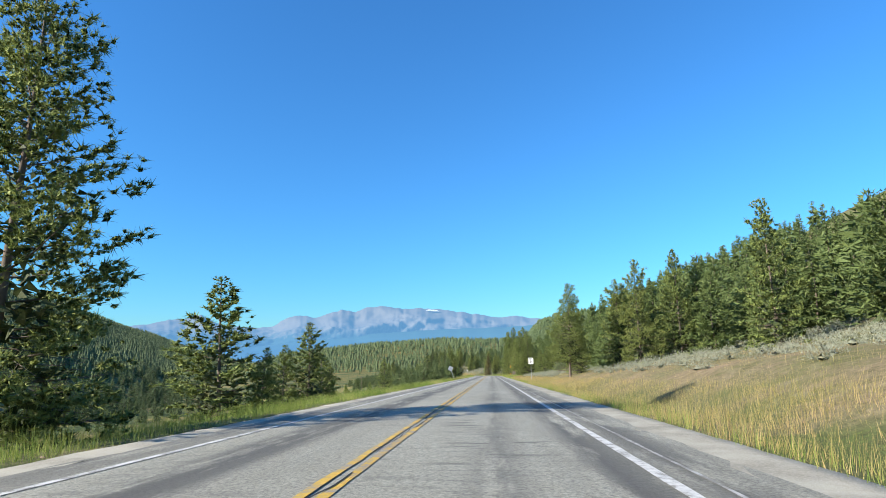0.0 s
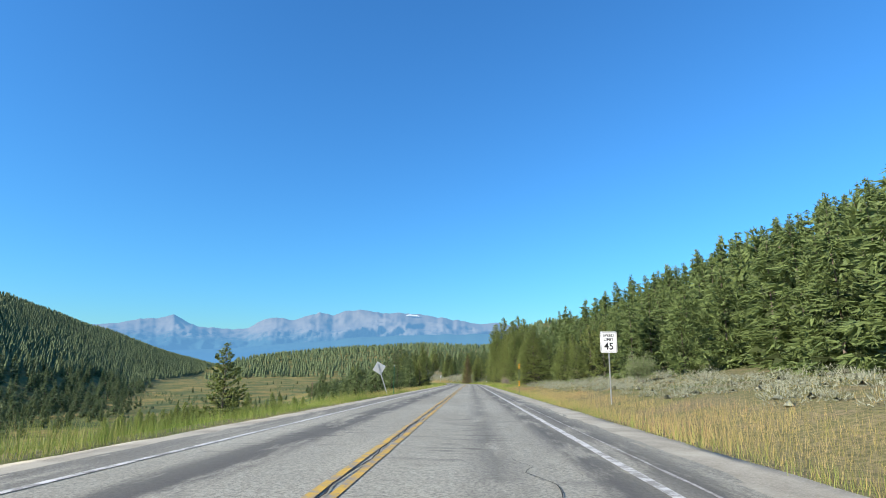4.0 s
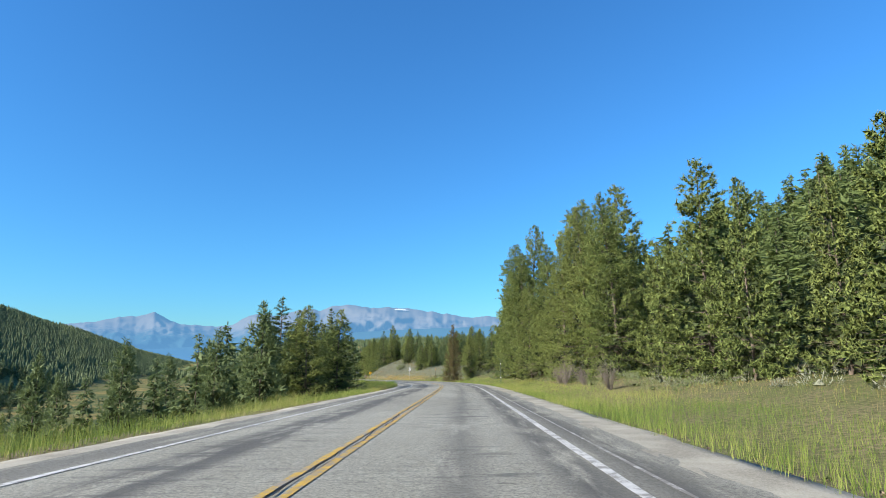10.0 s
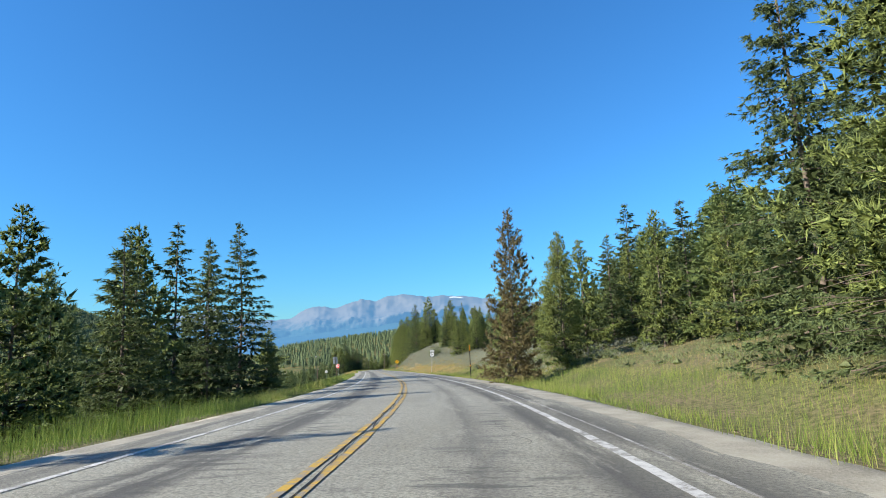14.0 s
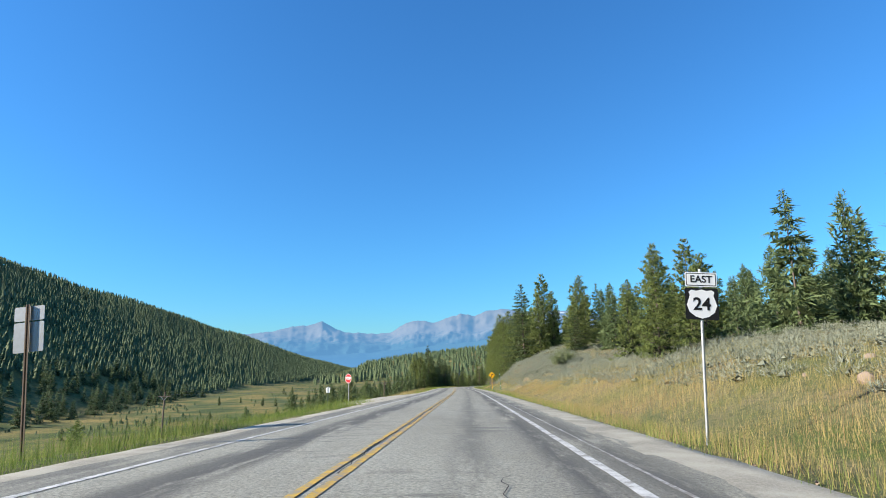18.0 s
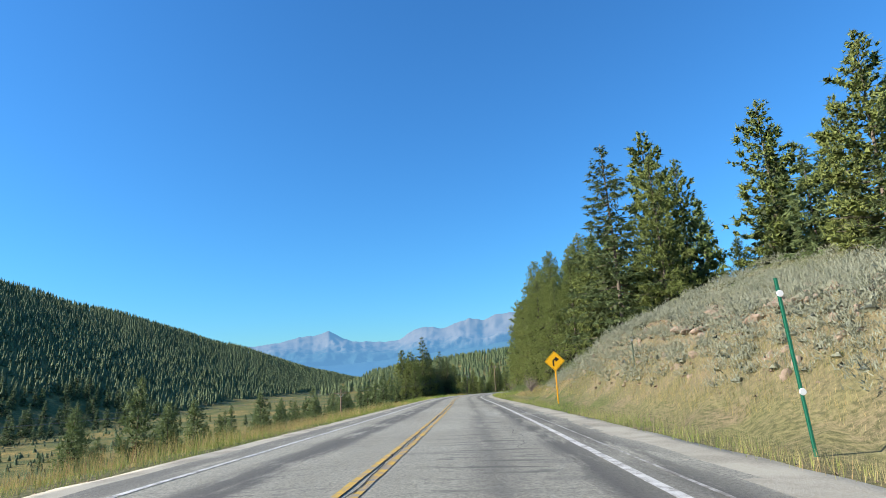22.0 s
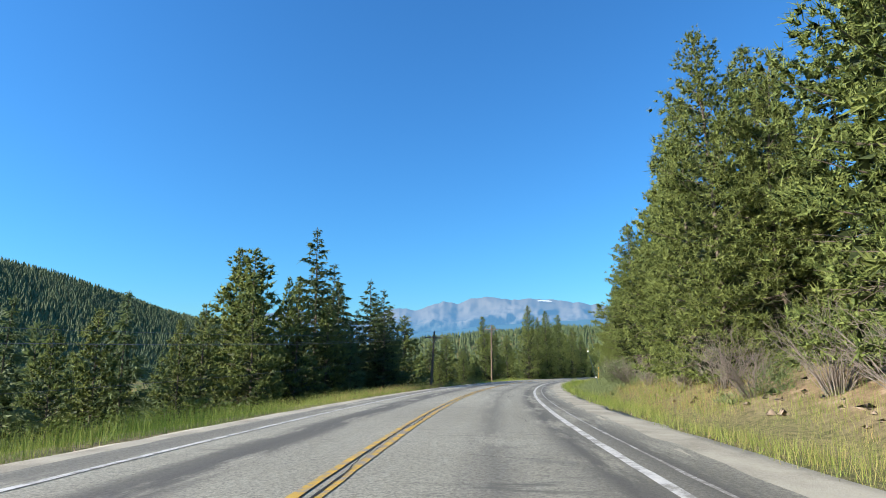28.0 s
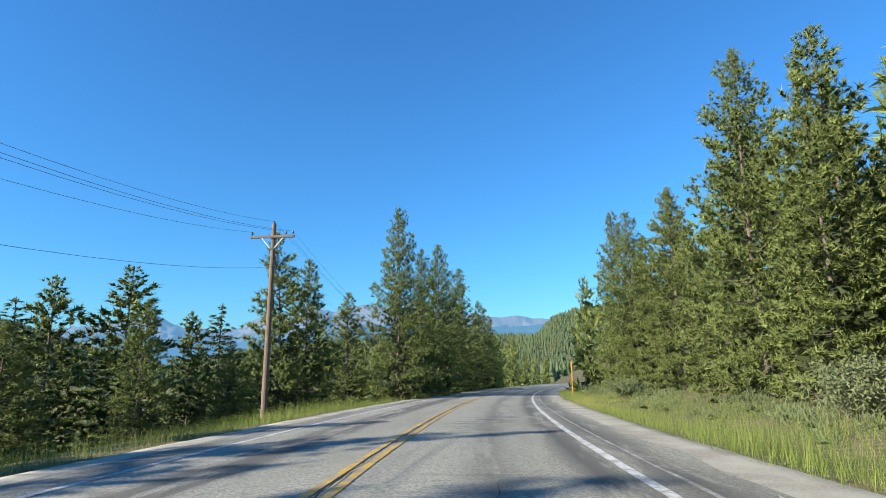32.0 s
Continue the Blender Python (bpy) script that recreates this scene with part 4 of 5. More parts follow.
        ("spruce", 571, -17.0, 11, 0.9), ("pine", 541, -19, 6, 1.0), ("pine", 534, -21, 5, 1.0), ("spruce", 559, -19, 12.5, 0.95), ("spruce", 566, -19.5, 11.5, 1.0), ("spruce", 572.5, -22.5, 12.5, 1.0), ("spruce", 567.5, -17.8, 8.5, 1.0), ("pine", 573, -17, 8, 1.1), ("pine", 578.5, -18, 9.5, 1.0), ("spruce", 582, -20.5, 10, 1.0))
for kind, s, d, top, wide in NEAR:
    tree(kind, 3 if kind == "dry" else 4 if -12.5 < d < 13.6 and top > 10.5 else 3 if -17 < d < 17.6 else 2, s, d, top=top, wide=wide, beside=LEFT if d < 0 else RIGHT)

# the woods' front rows, tree by tree
for n, s0, s1, d0, d1, gap, tall, front in ((90, 452, 645, 12.6, 18, 4.6, (11, 16.5), 13.0), (90, 186, 300, 13.5, 19.5, 4.4, (6.5, 10), 14.5)):
    spots = []
    for k in range(n):
        s, d = rng.uniform(s0, s1), rng.uniform(d0, d1)
        if all((s - a) ** 2 + (d - c) ** 2 > gap * gap for a, c in spots) and all((s - q[1]) ** 2 + (d - q[2]) ** 2 > 7 for q in NEAR):
            spots.append((s, d))
            tree("pine" if rng.random() < 0.75 else "spruce", 2, s, d, height=rng.uniform(*tall), wide=rng.uniform(0.8, 1.05), beside="in the wood's front row")


# ---- woods: too many to count, joined ----
def woods(name, places, label, models, tall, wide=(0.8, 1.1), leaf=M_PINE, trunk=True):
    """Joined trees at rows of x, y."""
    places = np.asarray(places)
    z = terrain(places[:, 0], places[:, 1])
    slots = []
    vs, fs, base = [], [], 0
    tv, tf, tb = [], [], 0
    for (x, y), zz in zip(places, z):
        h = rng.uniform(*tall) / 10.0
        w = h * rng.uniform(*wide)
        a = rng.uniform(0, 6.28)
        m = np.array([[math.cos(a) * w, -math.sin(a) * w, 0], [math.sin(a) * w, math.cos(a) * w, 0], [0, 0, h]])
        cv, cf, wv, wf, slot = models[rng.integers(len(models))]
        vs.append(cv @ m.T + (x, y, zz))
        fs.append(cf + base)
        slots.append(slot)
        base += len(cv)
        if trunk:
            tv.append(wv @ m.T + (x, y, zz))
            tf.append(wf + tb)
            tb += len(wv)
    root = tagged(new(name), label, "woods", kind="stuff")
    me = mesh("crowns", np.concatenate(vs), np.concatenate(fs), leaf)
    # second slot: crown insides with the shade painted in
    me.materials.append(M_SHADE_CORE)
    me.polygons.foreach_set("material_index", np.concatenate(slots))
    part("crowns", me, leaf, root)
    if trunk:
        part("trunks", mesh("trunks", np.concatenate(tv), np.concatenate(tf), M_BARK), M_BARK, root)
    return root


def arrays(me):
    v = np.empty(3 * len(me.vertices), np.float32)
    me.vertices.foreach_get("co", v)
    f = np.empty(len(me.loops), np.int32)
    me.loops.foreach_get("vertex_index", f)
    return v.reshape(-1, 3), f.reshape(len(me.polygons), -1)


def slots_of(me):
    k = np.empty(len(me.polygons), np.int32)
    me.polygons.foreach_get("material_index", k)
    return k


def model(kind, detail):
    return [(*arrays(c), *arrays(t), slots_of(c)) for t, c in MODELS[(kind, detail)]]


def scatter(n, s0, s1, d0, d1, gap):
    """Random places beside the road, kept a gap apart."""
    s, d = rng.uniform(s0, s1, n), rng.uniform(d0, d1, n)
    keep = []
    cell = {}
    for k in range(n):
        key = (int(s[k] // gap), int(d[k] // gap))
        if all((s[k] - s[m]) ** 2 + (d[k] - d[m]) ** 2 > gap * gap for i in (-1, 0, 1) for j in (-1, 0, 1) for m in cell.get((key[0] + i, key[1] + j), ())):
            cell.setdefault(key, []).append(k)
            keep.append(k)
    p = at(s[keep], d[keep])
    return p[:, :2], s[keep], d[keep]


P1, S1, P0, S0 = model("pine", 1), model("spruce", 1), model("pine", 0), model("spruce", 0)


def picked(n, s0, s1, d0, d1, gap, edge=None):
    p, s, d = scatter(n, s0, s1, d0, d1, gap)
    if edge is not None:
        k = np.abs(d) > np.interp(s, *np.array(edge).T) + rng.normal(size=len(s)) * 0.8
        p, s, d = p[k], s[k], d[k]
    return p


EDGE_R = ((-60, 34), (30, 30), (45, 24), (80, 17), (130, 21), (165, 19), (240, 18.5), (300, 19), (330, 26))
woods("hillside_woods", picked(620, -30, 325, 14, 31, 3.3, EDGE_R), "dense green pine woods on the rising hillside", P1 + S1, (6.5, 10.5), (1.05, 1.4), M_SLOPE)
woods("hillside_woods", picked(520, -40, 328, 31, 48, 3.9, EDGE_R), "dense green pine and spruce woods on the hillside", P0 + S0, (8, 12), (1.0, 1.35), M_SLOPE)
woods("hillside_woods", picked(1250, -60, 332, 47, 135, 4.9), "dense pine and spruce woods high on the hillside", S0 + S0 + P0, (11, 17), (0.85, 1.1), M_SLOPE)
woods("bank_woods", picked(240, 352, 470, 24, 58, 4.0), "spruce stand behind the sagebrush bank", S1 + P1, (6.5, 10.5), (0.85, 1.05), M_SPRUCE)
woods("roadside_woods", picked(190, 452, 680, 17.5, 31, 4.4), "dense tall pine woods beside the road", P1, (11, 16.5), (0.7, 0.95))
woods("roadside_woods", picked(330, 640, 860, -60, 80, 6.0, ((640, 9), (860, 9))), "pine woods on both sides of the bend", P0, (10, 15), (0.7, 1.0))
EDGE_L = ((225, 14), (262, 15), (320, 19))
woods("valley_side_woods", picked(90, 228, 316, -42, -14, 4.2, EDGE_L), "pines and spruces falling away below the road", P1 + S0, (7, 11), (0.8, 1.05), M_SPRUCE)
woods("young_pines", picked(46, 262, 335, -112, -62, 4.2), "young bushy pines standing on the valley floor", P1, (6.5, 10), (0.95, 1.2))
woods("young_pines", picked(24, 345, 400, -85, -45, 5), "scattered young pines on the valley slope", P1, (3.5, 7), (0.95, 1.2))
woods("young_pines", picked(40, 432, 524, -44, -17, 4.6), "scattered young pines below the road", P1, (4.5, 7.5), (0.95, 1.2), M_SPRUCE)
woods("valley_side_woods", picked(120, 500, 566, -52, -15, 4.4), "pines and spruces below the road", P0 + S1, (6, 10), (0.8, 1.0), M_SPRUCE)
woods("valley_side_woods", picked(150, 572, 700, -70, -21, 4.6), "pines and spruces at the valley's edge", P0 + S0, (6, 9.5), (0.8, 1.0), M_SPRUCE)


woods("valley_side_woods", picked(190, 330, 520, -240, -150, 5.0), "dark conifers reaching down to the valley floor", P0 + S0, (6, 11), (0.8, 1.1), M_FAR)


def far_model(seed):
    """A small pointed tree of ragged tiers for far woods, 10 m high."""
    g = np.random.default_rng(seed)
    v, f = [], []
    for k in range(4):
        z0, z1 = 0.2 + 2.15 * k, min(10, 3.9 + 2.1 * k)
        r = 2.25 - 0.47 * k
        n0 = len(v)
        v.append((0, 0, z1))
        a0 = g.uniform(0, 6)
        for q in range(6):
            a = a0 + q * math.pi / 3
            rr = r * g.uniform(0.5, 1.2)
            v.append((rr * math.cos(a), rr * math.sin(a), z0 + g.uniform(-0.5, 0.5)))
        f += [(n0, n0 + 1 + q, n0 + 1 + (q + 1) % 6) for q in range(6)]
    v, f = np.array(v), np.array(f)
    return v, f, v[:0], f[:0], np.zeros(len(f), np.int32)


FARM = [far_model(k) for k in range(6)]


def far_woods(name, x, y, label, tall, wide=(0.7, 1.0)):
    woods(name, np.stack([x, y], -1), label, FARM, tall, wide, M_FAR, False)


n = 27000
y = rng.uniform(120, 2600, n)
x = hill_foot(y) - rng.random(n) * (1220 + hill_foot(y))
k = (y < 2100) | (rng.random(n) < 0.7)
k &= (hill_foot(y) - x > 60) | (y > 760)
far_woods("hill_woods", x[k], y[k], "dark conifer woods covering the hill across the valley", (8, 13.5), (0.8, 1.1))
n = 380
y = rng.uniform(160, 800, n)
x = hill_foot(y) + 14 - rng.random(n) ** 1.2 * 95
woods("hill_foot_woods", np.stack([x, y], -1), "dark conifers at the foot of the hill", S0, (8, 15), (0.8, 1.1), M_FAR)
n = 6500
a, r = np.radians(rng.uniform(-25, 40, n)), rng.uniform(1250, 2450, n)
x, y = np.sin(a) * r, np.cos(a) * r + 54
k = x > hill_foot(y) + 60
far_woods("rolling_woods", x[k], y[k], "dark green conifer woods closing the valley ahead", (13, 20), (0.9, 1.3))
n = 3600
a, r = np.radians(rng.uniform(-10, 24, n)), rng.uniform(560, 1300, n)
x, y = np.sin(a) * r, np.cos(a) * r + 40
s, d = along(x, y)
k = (np.abs(d) > 14) & (y > 880)
far_woods("rolling_woods", x[k], y[k], "green pine woods beyond the bend", (10, 15), (0.9, 1.2))
n = 4200
a, r = np.radians(rng.uniform(1, 34, n)), rng.uniform(2350, 3320, n)
far_woods("far_slope_woods", np.sin(a) * r, np.cos(a) * r + 54, "hazy green woods on the far slope", (17, 26), (1.5, 2.2))
n = 9000
y = rng.uniform(60, 1500, n)
x = -70 - rng.random(n) * (-70 - hill_foot(y))
k = ((lump(x, y, 38) + 0.5 * lump(x, y, 13) > 0.38) | (rng.random(n) < 0.05)) & (along(x, y)[1] < -30)
far_woods("meadow_brush", x[k], y[k], "low dark brush dotted over the valley meadow", (0.8, 2.4), (1.4, 2.4))
n = 110
y = rng.uniform(150, 1300, n)
x = -75 - rng.random(n) ** 1.5 * (-75 - hill_foot(y)) * 0.8
k = along(x, y)[1] < -32
woods("meadow_trees", np.stack([x[k], y[k]], -1), "small dark trees along the valley floor", P0, (3, 7), (0.9, 1.3), M_FAR)


# ---- grass and sagebrush ----
def grass(name, count, s0, s1, d0, d1, tall, label, material, lean=0.16, bias=1.0):
    s = rng.uniform(s0, s1, count)
    d = d0 + (d1 - d0) * rng.random(count) ** bias
    p = at(s, d)
    z = terrain(p[:, 0], p[:, 1])
    keep = lump(p[:, 0], p[:, 1], 0.9) + 0.6 * rng.normal(size=count) > -0.55
    p, z = p[keep], z[keep]
    n = len(p)
    c = np.stack([p[:, 0], p[:, 1], z - 0.03], -1)
    w = unit(np.stack([rng.normal(size=n) * lean, rng.normal(size=n) * lean, np.ones(n)], -1))
    h = rng.uniform(*tall, n) * (0.75 + 0.35 * lump(p[:, 0], p[:, 1], 3.0))
    v, f = blades(c, w, h, rng.uniform(0.004, 0.011, n), rng)
    tagged(new(name, mesh(name, v, f, material)), label, "grass", kind="stuff")


M_GRASS_L = grass_mat("green_verge_grass", [(0.25, (0.10, 0.17, 0.03)), (0.45, (0.19, 0.255, 0.05)), (0.60, (0.27, 0.305, 0.075)), (0.74, (0.40, 0.36, 0.13)), (0.84, (0.44, 0.30, 0.14))])
M_GRASS_O = grass_mat("rusty_grass", [(0.25, (0.16, 0.19, 0.06)), (0.42, (0.29, 0.25, 0.10)), (0.55, (0.35, 0.23, 0.11)), (0.70, (0.29, 0.155, 0.10))])
M_GRASS_S = grass_mat("olive_grass", [(0.25, (0.10, 0.13, 0.045)), (0.45, (0.20, 0.215, 0.09)), (0.58, (0.28, 0.265, 0.125)), (0.72, (0.38, 0.31, 0.16))])
GOLD, GREEN, RUST = (M_GRASS, "tall golden grass beside the road"), (M_GRASS_L, "tall green and straw grass beside the road"), (M_GRASS_O, "rusty orange grass beside the road")
OLIVE = (M_GRASS_S, "olive green and dry grass beside the road")
for s0, s1, d0, d1, dense, (material, label) in (
        (-15, 100, 5.45, 6.5, 30, GREEN), (100, 640, 5.4, 6.7, 34, GREEN), (-15, 70, 5.85, 10, 50, GOLD), (70, 108, 5.85, 10, 42, GOLD), (108, 135, 5.85, 10, 42, GOLD), (135, 172, 6.3, 9.5, 42, RUST), (172, 325, 5.85, 10, 46, GREEN), (325, 372, 5.85, 11, 80, GOLD), (372, 402, 6.0, 10.5, 70, GOLD), (372, 402, 6.3, 9.5, 30, RUST), (395, 480, 5.85, 10, 46, OLIVE),
        (480, 530, 5.85, 9.5, 46, GREEN), (522, 548, 7.2, 10, 40, RUST), (512, 545, 6.2, 12, 40, GREEN), (545, 640, 5.85, 10, 46, GREEN), (-15, 325, 9.6, 20, 9, GOLD), (160, 320, 9.5, 14, 14, GREEN), (325, 400, 10, 19, 30, GOLD), (400, 480, 8.0, 10.5, 40, GOLD), (400, 480, 9.2, 16, 24, OLIVE), (480, 640, 9, 15, 11, GREEN),
        (-15, 360, -5.1, -6.4, 30, GREEN), (405, 640, -5.1, -6.4, 30, GREEN), (-15, 110, -5.3, -9, 42, GREEN), (110, 160, -5.3, -9, 42, GOLD), (160, 232, -5.3, -9, 42, GREEN), (232, 368, -5.3, -9, 42, GREEN), (398, 470, -5.6, -9, 38, GOLD), (470, 545, -5.3, -9, 40, GREEN),
        (536, 580, -5.4, -9, 42, RUST), (580, 640, -5.4, -8, 36, GREEN), (-15, 240, -8.6, -22, 7, GREEN), (240, 640, -8.6, -20, 6, GREEN)):
    grass("verge_grass", int((s1 - s0) * abs(d1 - d0) * dense * 1.7), s0, s1, d0, d1, (0.36, 0.85) if d0 < 0 and dense > 20 else (0.28, 0.70) if dense > 20 else (0.2, 0.42), label, material, 0.17, 1.1)


# short dense undergrass close to the shoulders
for s0, s1, d0, d1, tone in ((-15, 108, 5.7, 9.5, GOLD), (108, 172, 5.8, 9.5, GOLD), (172, 325, 5.7, 10.5, GREEN), (325, 402, 5.8, 10.5, GOLD), (402, 480, 5.9, 9.5, OLIVE), (480, 640, 5.7, 9.5, GREEN),
                             (-15, 362, -5.2, -7.8, GREEN), (402, 640, -5.3, -7.8, GREEN)):
    grass("undergrass", int((s1 - s0) * abs(d1 - d0) * 85), s0, s1, d0, d1, (0.10, 0.28), tone[1].replace("tall ", "short "), tone[0], 0.45, 1.0)


def tuft_mass(name, places, size, count, material, label, category, up=0.5, leaf=1.0):
    """Low shrubs joined: each a lumpy dome of small leafy blades round a knot of twigs."""
    z = terrain(places[:, 0], places[:, 1])
    cs, ws, ls, wd, knots = [], [], [], [], []
    for (x, y), zz in zip(places, z):
        r = rng.uniform(*size)
        u = unit(rng.normal(size=(count, 3)))
        u[:, 2] = np.abs(u[:, 2])
        lumps = 1 + 0.22 * np.sin(3 * np.arctan2(u[:, 1], u[:, 0]) + rng.uniform(0, 6)) + 0.15 * np.sin(7 * u[:, 2] + rng.uniform(0, 6))
        cs.append(np.array([x, y, zz]) + u * np.array([r, r, 0.78 * r]) * (rng.uniform(0.55, 1.0, count) * lumps)[:, None])
        ws.append(unit(u * 0.7 + np.array([0, 0, up]) + rng.normal(size=(count, 3)) * 0.45))
        ls.append(rng.uniform(0.09, 0.19, count) * (0.5 + r) * leaf)
        wd.append(rng.uniform(0.018, 0.036, count) * (0.6 + r) * leaf)
        knots.append((OCT_V * (r * 0.30 * rng.uniform(0.7, 1.1, (6, 1))) * (1, 1, 0.75) + (x, y, zz + 0.05), OCT_F))
    v, f = merge([blades(np.concatenate(cs), np.concatenate(ws), np.concatenate(ls), np.concatenate(wd), rng), merge(knots)])
    tagged(new(name, mesh(name, v, f, material)), label, category, kind="stuff")


sage = np.concatenate([picked(520, -10, 62, 11.5, 30, 0.95), picked(420, 85, 172, 10.5, 21, 1.1), picked(260, 285, 330, 9.5, 19, 1.1), picked(1500, 320, 462, 9.8, 25, 0.95),
                       picked(60, 172, 232, 12, 17, 1.6), picked(420, 408, 452, 9.2, 19, 0.8), picked(700, 330, 415, 10.5, 20, 0.9), picked(500, 380, 445, 11, 20, 0.75), picked(520, 408, 455, 9.8, 17, 0.8), picked(420, 398, 452, 8.9, 12.5, 0.8)])
tuft_mass("sagebrush", sage, (0.32, 0.85), 170, M_SAGE, "grey-green sagebrush clumps on the bank", "sagebrush", 0.5, 0.85)
edge = np.concatenate([picked(150, 205, 300, 10.6, 13.2, 1.3), picked(60, 140, 176, 13, 16, 1.6)])
tuft_mass("undergrowth", edge, (0.35, 0.85), 260, M_WILLOW, "green undergrowth along the foot of the woods", "undergrowth", 0.7, 0.7)
brush = np.concatenate([picked(90, 236, 320, -14, -8.6, 1.6), picked(110, 370, 560, -17, -9, 2.4), picked(120, 470, 640, 8.6, 13, 1.8), picked(70, 60, 200, -20, -10, 2.5)])
weeds = np.concatenate([picked(260, 540, 566, 7.6, 10.5, 0.75), picked(150, 566, 640, 8.0, 10.5, 1.1), picked(80, 536, 552, 6.6, 8.0, 0.8)])
tuft_mass("tall_weeds", weeds, (0.40, 0.85), 210, M_WILLOW, "tall bushy green weeds beside the gravel shoulder", "weeds", 1.1, 0.7)
juniper = np.concatenate([picked(110, 436, 530, 9.4, 13.5, 1.7), picked(26, 486, 512, 8.8, 11, 1.5)])
tuft_mass("juniper_scrub", juniper, (0.5, 1.05), 620, M_SPRUCE, "dense low green juniper scrub on the soil bank", "scrub", 0.5, 0.55)
tuft_mass("low_brush", brush, (0.3, 0.7), 150, M_WILLOW, "low green brush beside the road", "brush")


def stones(places, size, label):
    """Loose angular stones lying on the soil."""
    z = terrain(places[:, 0], places[:, 1])
    n = len(places)
    r = rng.uniform(0, 1, n) ** 2.2 * (size[1] - size[0]) + size[0]
    v = OCT_V[None] * (r[:, None] * rng.uniform(0.6, 1.3, (n, 6)))[:, :, None] * np.array((1.2, 1.0, 0.7))
    a = rng.uniform(0, 6.28, n)
    c, q = np.cos(a)[:, None], np.sin(a)[:, None]
    v = np.stack([v[..., 0] * c - v[..., 1] * q + places[:, :1], v[..., 0] * q + v[..., 1] * c + places[:, 1:], v[..., 2] + (z + r * 0.15)[:, None]], -1)
    tagged(new("scattered_stones", mesh("scattered_stones", v.reshape(-1, 3), (OCT_F[None] + (np.arange(n) * 6)[:, None, None]).reshape(-1, 3), M_ROCK)), label, "stones", kind="stuff")


stones(np.concatenate([picked(900, 398, 455, 8.6, 16, 0.25), picked(900, 455, 535, 8.4, 13, 0.25)]), (0.03, 0.18), "loose tan stones on the eroded bank")
stones(np.concatenate([picked(1500, -10, 300, 4.6, 6.2, 0.15), picked(1500, 300, 640, 4.6, 6.2, 0.15), picked(900, -10, 640, -5.7, -4.4, 0.15)]), (0.012, 0.05), "small stones on the gravel shoulder")


# ---- small built things ----
def box(bm, size, centre, bevel=0.0):
    r = bmesh.ops.create_cube(bm, size=1.0, matrix=Matrix.LocRotScale(centre, None, size))
    if bevel:
        edges = list({e for v in r["verts"] for e in v.link_edges})
        bmesh.ops.bevel(bm, geom=edges, offset=bevel, segments=2, affect="EDGES")
    return bm


def rod(bm, r, z0, z1, x=0.0, y=0.0, n=10, top=None):
    bmesh.ops.create_cone(bm, cap_ends=True, segments=n, radius1=r, radius2=r if top is None else top, depth=z1 - z0, matrix=Matrix.Translation((x, y, (z0 + z1) / 2)))
    return bm


def plate(outline, thick, y=0.0):
    """A flat sign blank in the xz plane, from an outline of x, z; its face points to -y."""
    bm = bmesh.new()
    face = bm.faces.new([bm.verts.new((x, y, z)) for x, z in outline])
    ext = bmesh.ops.extrude_face_region(bm, geom=[face])
    bmesh.ops.translate(bm, verts=[g for g in ext["geom"] if isinstance(g, bmesh.types.BMVert)], vec=(0, thick, 0))
    bmesh.ops.recalc_face_normals(bm, faces=bm.faces)
    return bm


def rounded(w, h, cz, r, n=4):
    pts = []
    for qx, qz, a0 in ((1, 1, 0), (-1, 1, 90), (-1, -1, 180), (1, -1, 270)):
        for k in range(n + 1):
            a = radians(a0 + 90 * k / n)
            pts.append((qx * (w / 2 - r) + r * math.cos(a), cz + qz * (h / 2 - r) + r * math.sin(a)))
    return pts


def turned(pts, degrees, cz):
    c, s = math.cos(radians(degrees)), math.sin(radians(degrees))
    return [(c * x - s * (z - cz), cz + s * x + c * (z - cz)) for x, z in pts]


def letters(text, size, x, z, y, material, parent, name="lettering", stretch=1.0):
    cu = bpy.data.curves.new(name, "FONT")
    cu.body, cu.size, cu.align_x, cu.align_y, cu.extrude, cu.offset = text, size, "CENTER", "CENTER", 0.0015, size * 0.018
    tmp = bpy.data.objects.new("tmp", cu)
    scene.collection.objects.link(tmp)
    me = bpy.data.meshes.new_from_object(tmp.evaluated_get(bpy.context.evaluated_depsgraph_get()))
    bpy.data.objects.remove(tmp)
    me.transform(Matrix.Translation((x, y, z)) @ Matrix.Rotation(radians(90), 4, "X") @ Matrix.Diagonal((stretch, 1, 1, 1)))
    me.materials.clear()
    me.materials.append(material)
    return part(name, me, material, parent)


def stand(name, s, d, label, category, turn=0.0, lean=0.0, tip=0.0):
    """An empty at the ground beside the road, facing oncoming traffic of our lane; turn and lean in degrees."""
    x, y, _ = at(s, d)
    z = float(ground_at(x, y)[0])
    ob = new(name)
    h = math.degrees(float(np.interp(s, RS, RH)))
    ob.matrix_world = pose(x, y, z - 0.03) @ pose(0, 0, 0, 0, 0, h + turn) @ pose(0, 0, 0, tip, lean, 0)
    ob["base_z"] = z
    return tagged(ob, label, category)


def rise(ob, s, over):
    """Height over the ground at the sign's foot of a height over the road's plane."""
    return over - GRADE * s - ob["base_z"]


def u_post(height, width=0.07, depth=0.035):
    """A rolled U-channel steel post with punched holes left plain."""
    bm = bmesh.new()
    box(bm, (width * 0.45, 0.006, height), (0, 0, height / 2))
    for q in (-1, 1):
        box(bm, (0.006, depth, height), (q * width * 0.225, depth / 2, height / 2))
        box(bm, (width * 0.27, 0.006, height), (q * width * 0.36, depth, height / 2))
    return bm


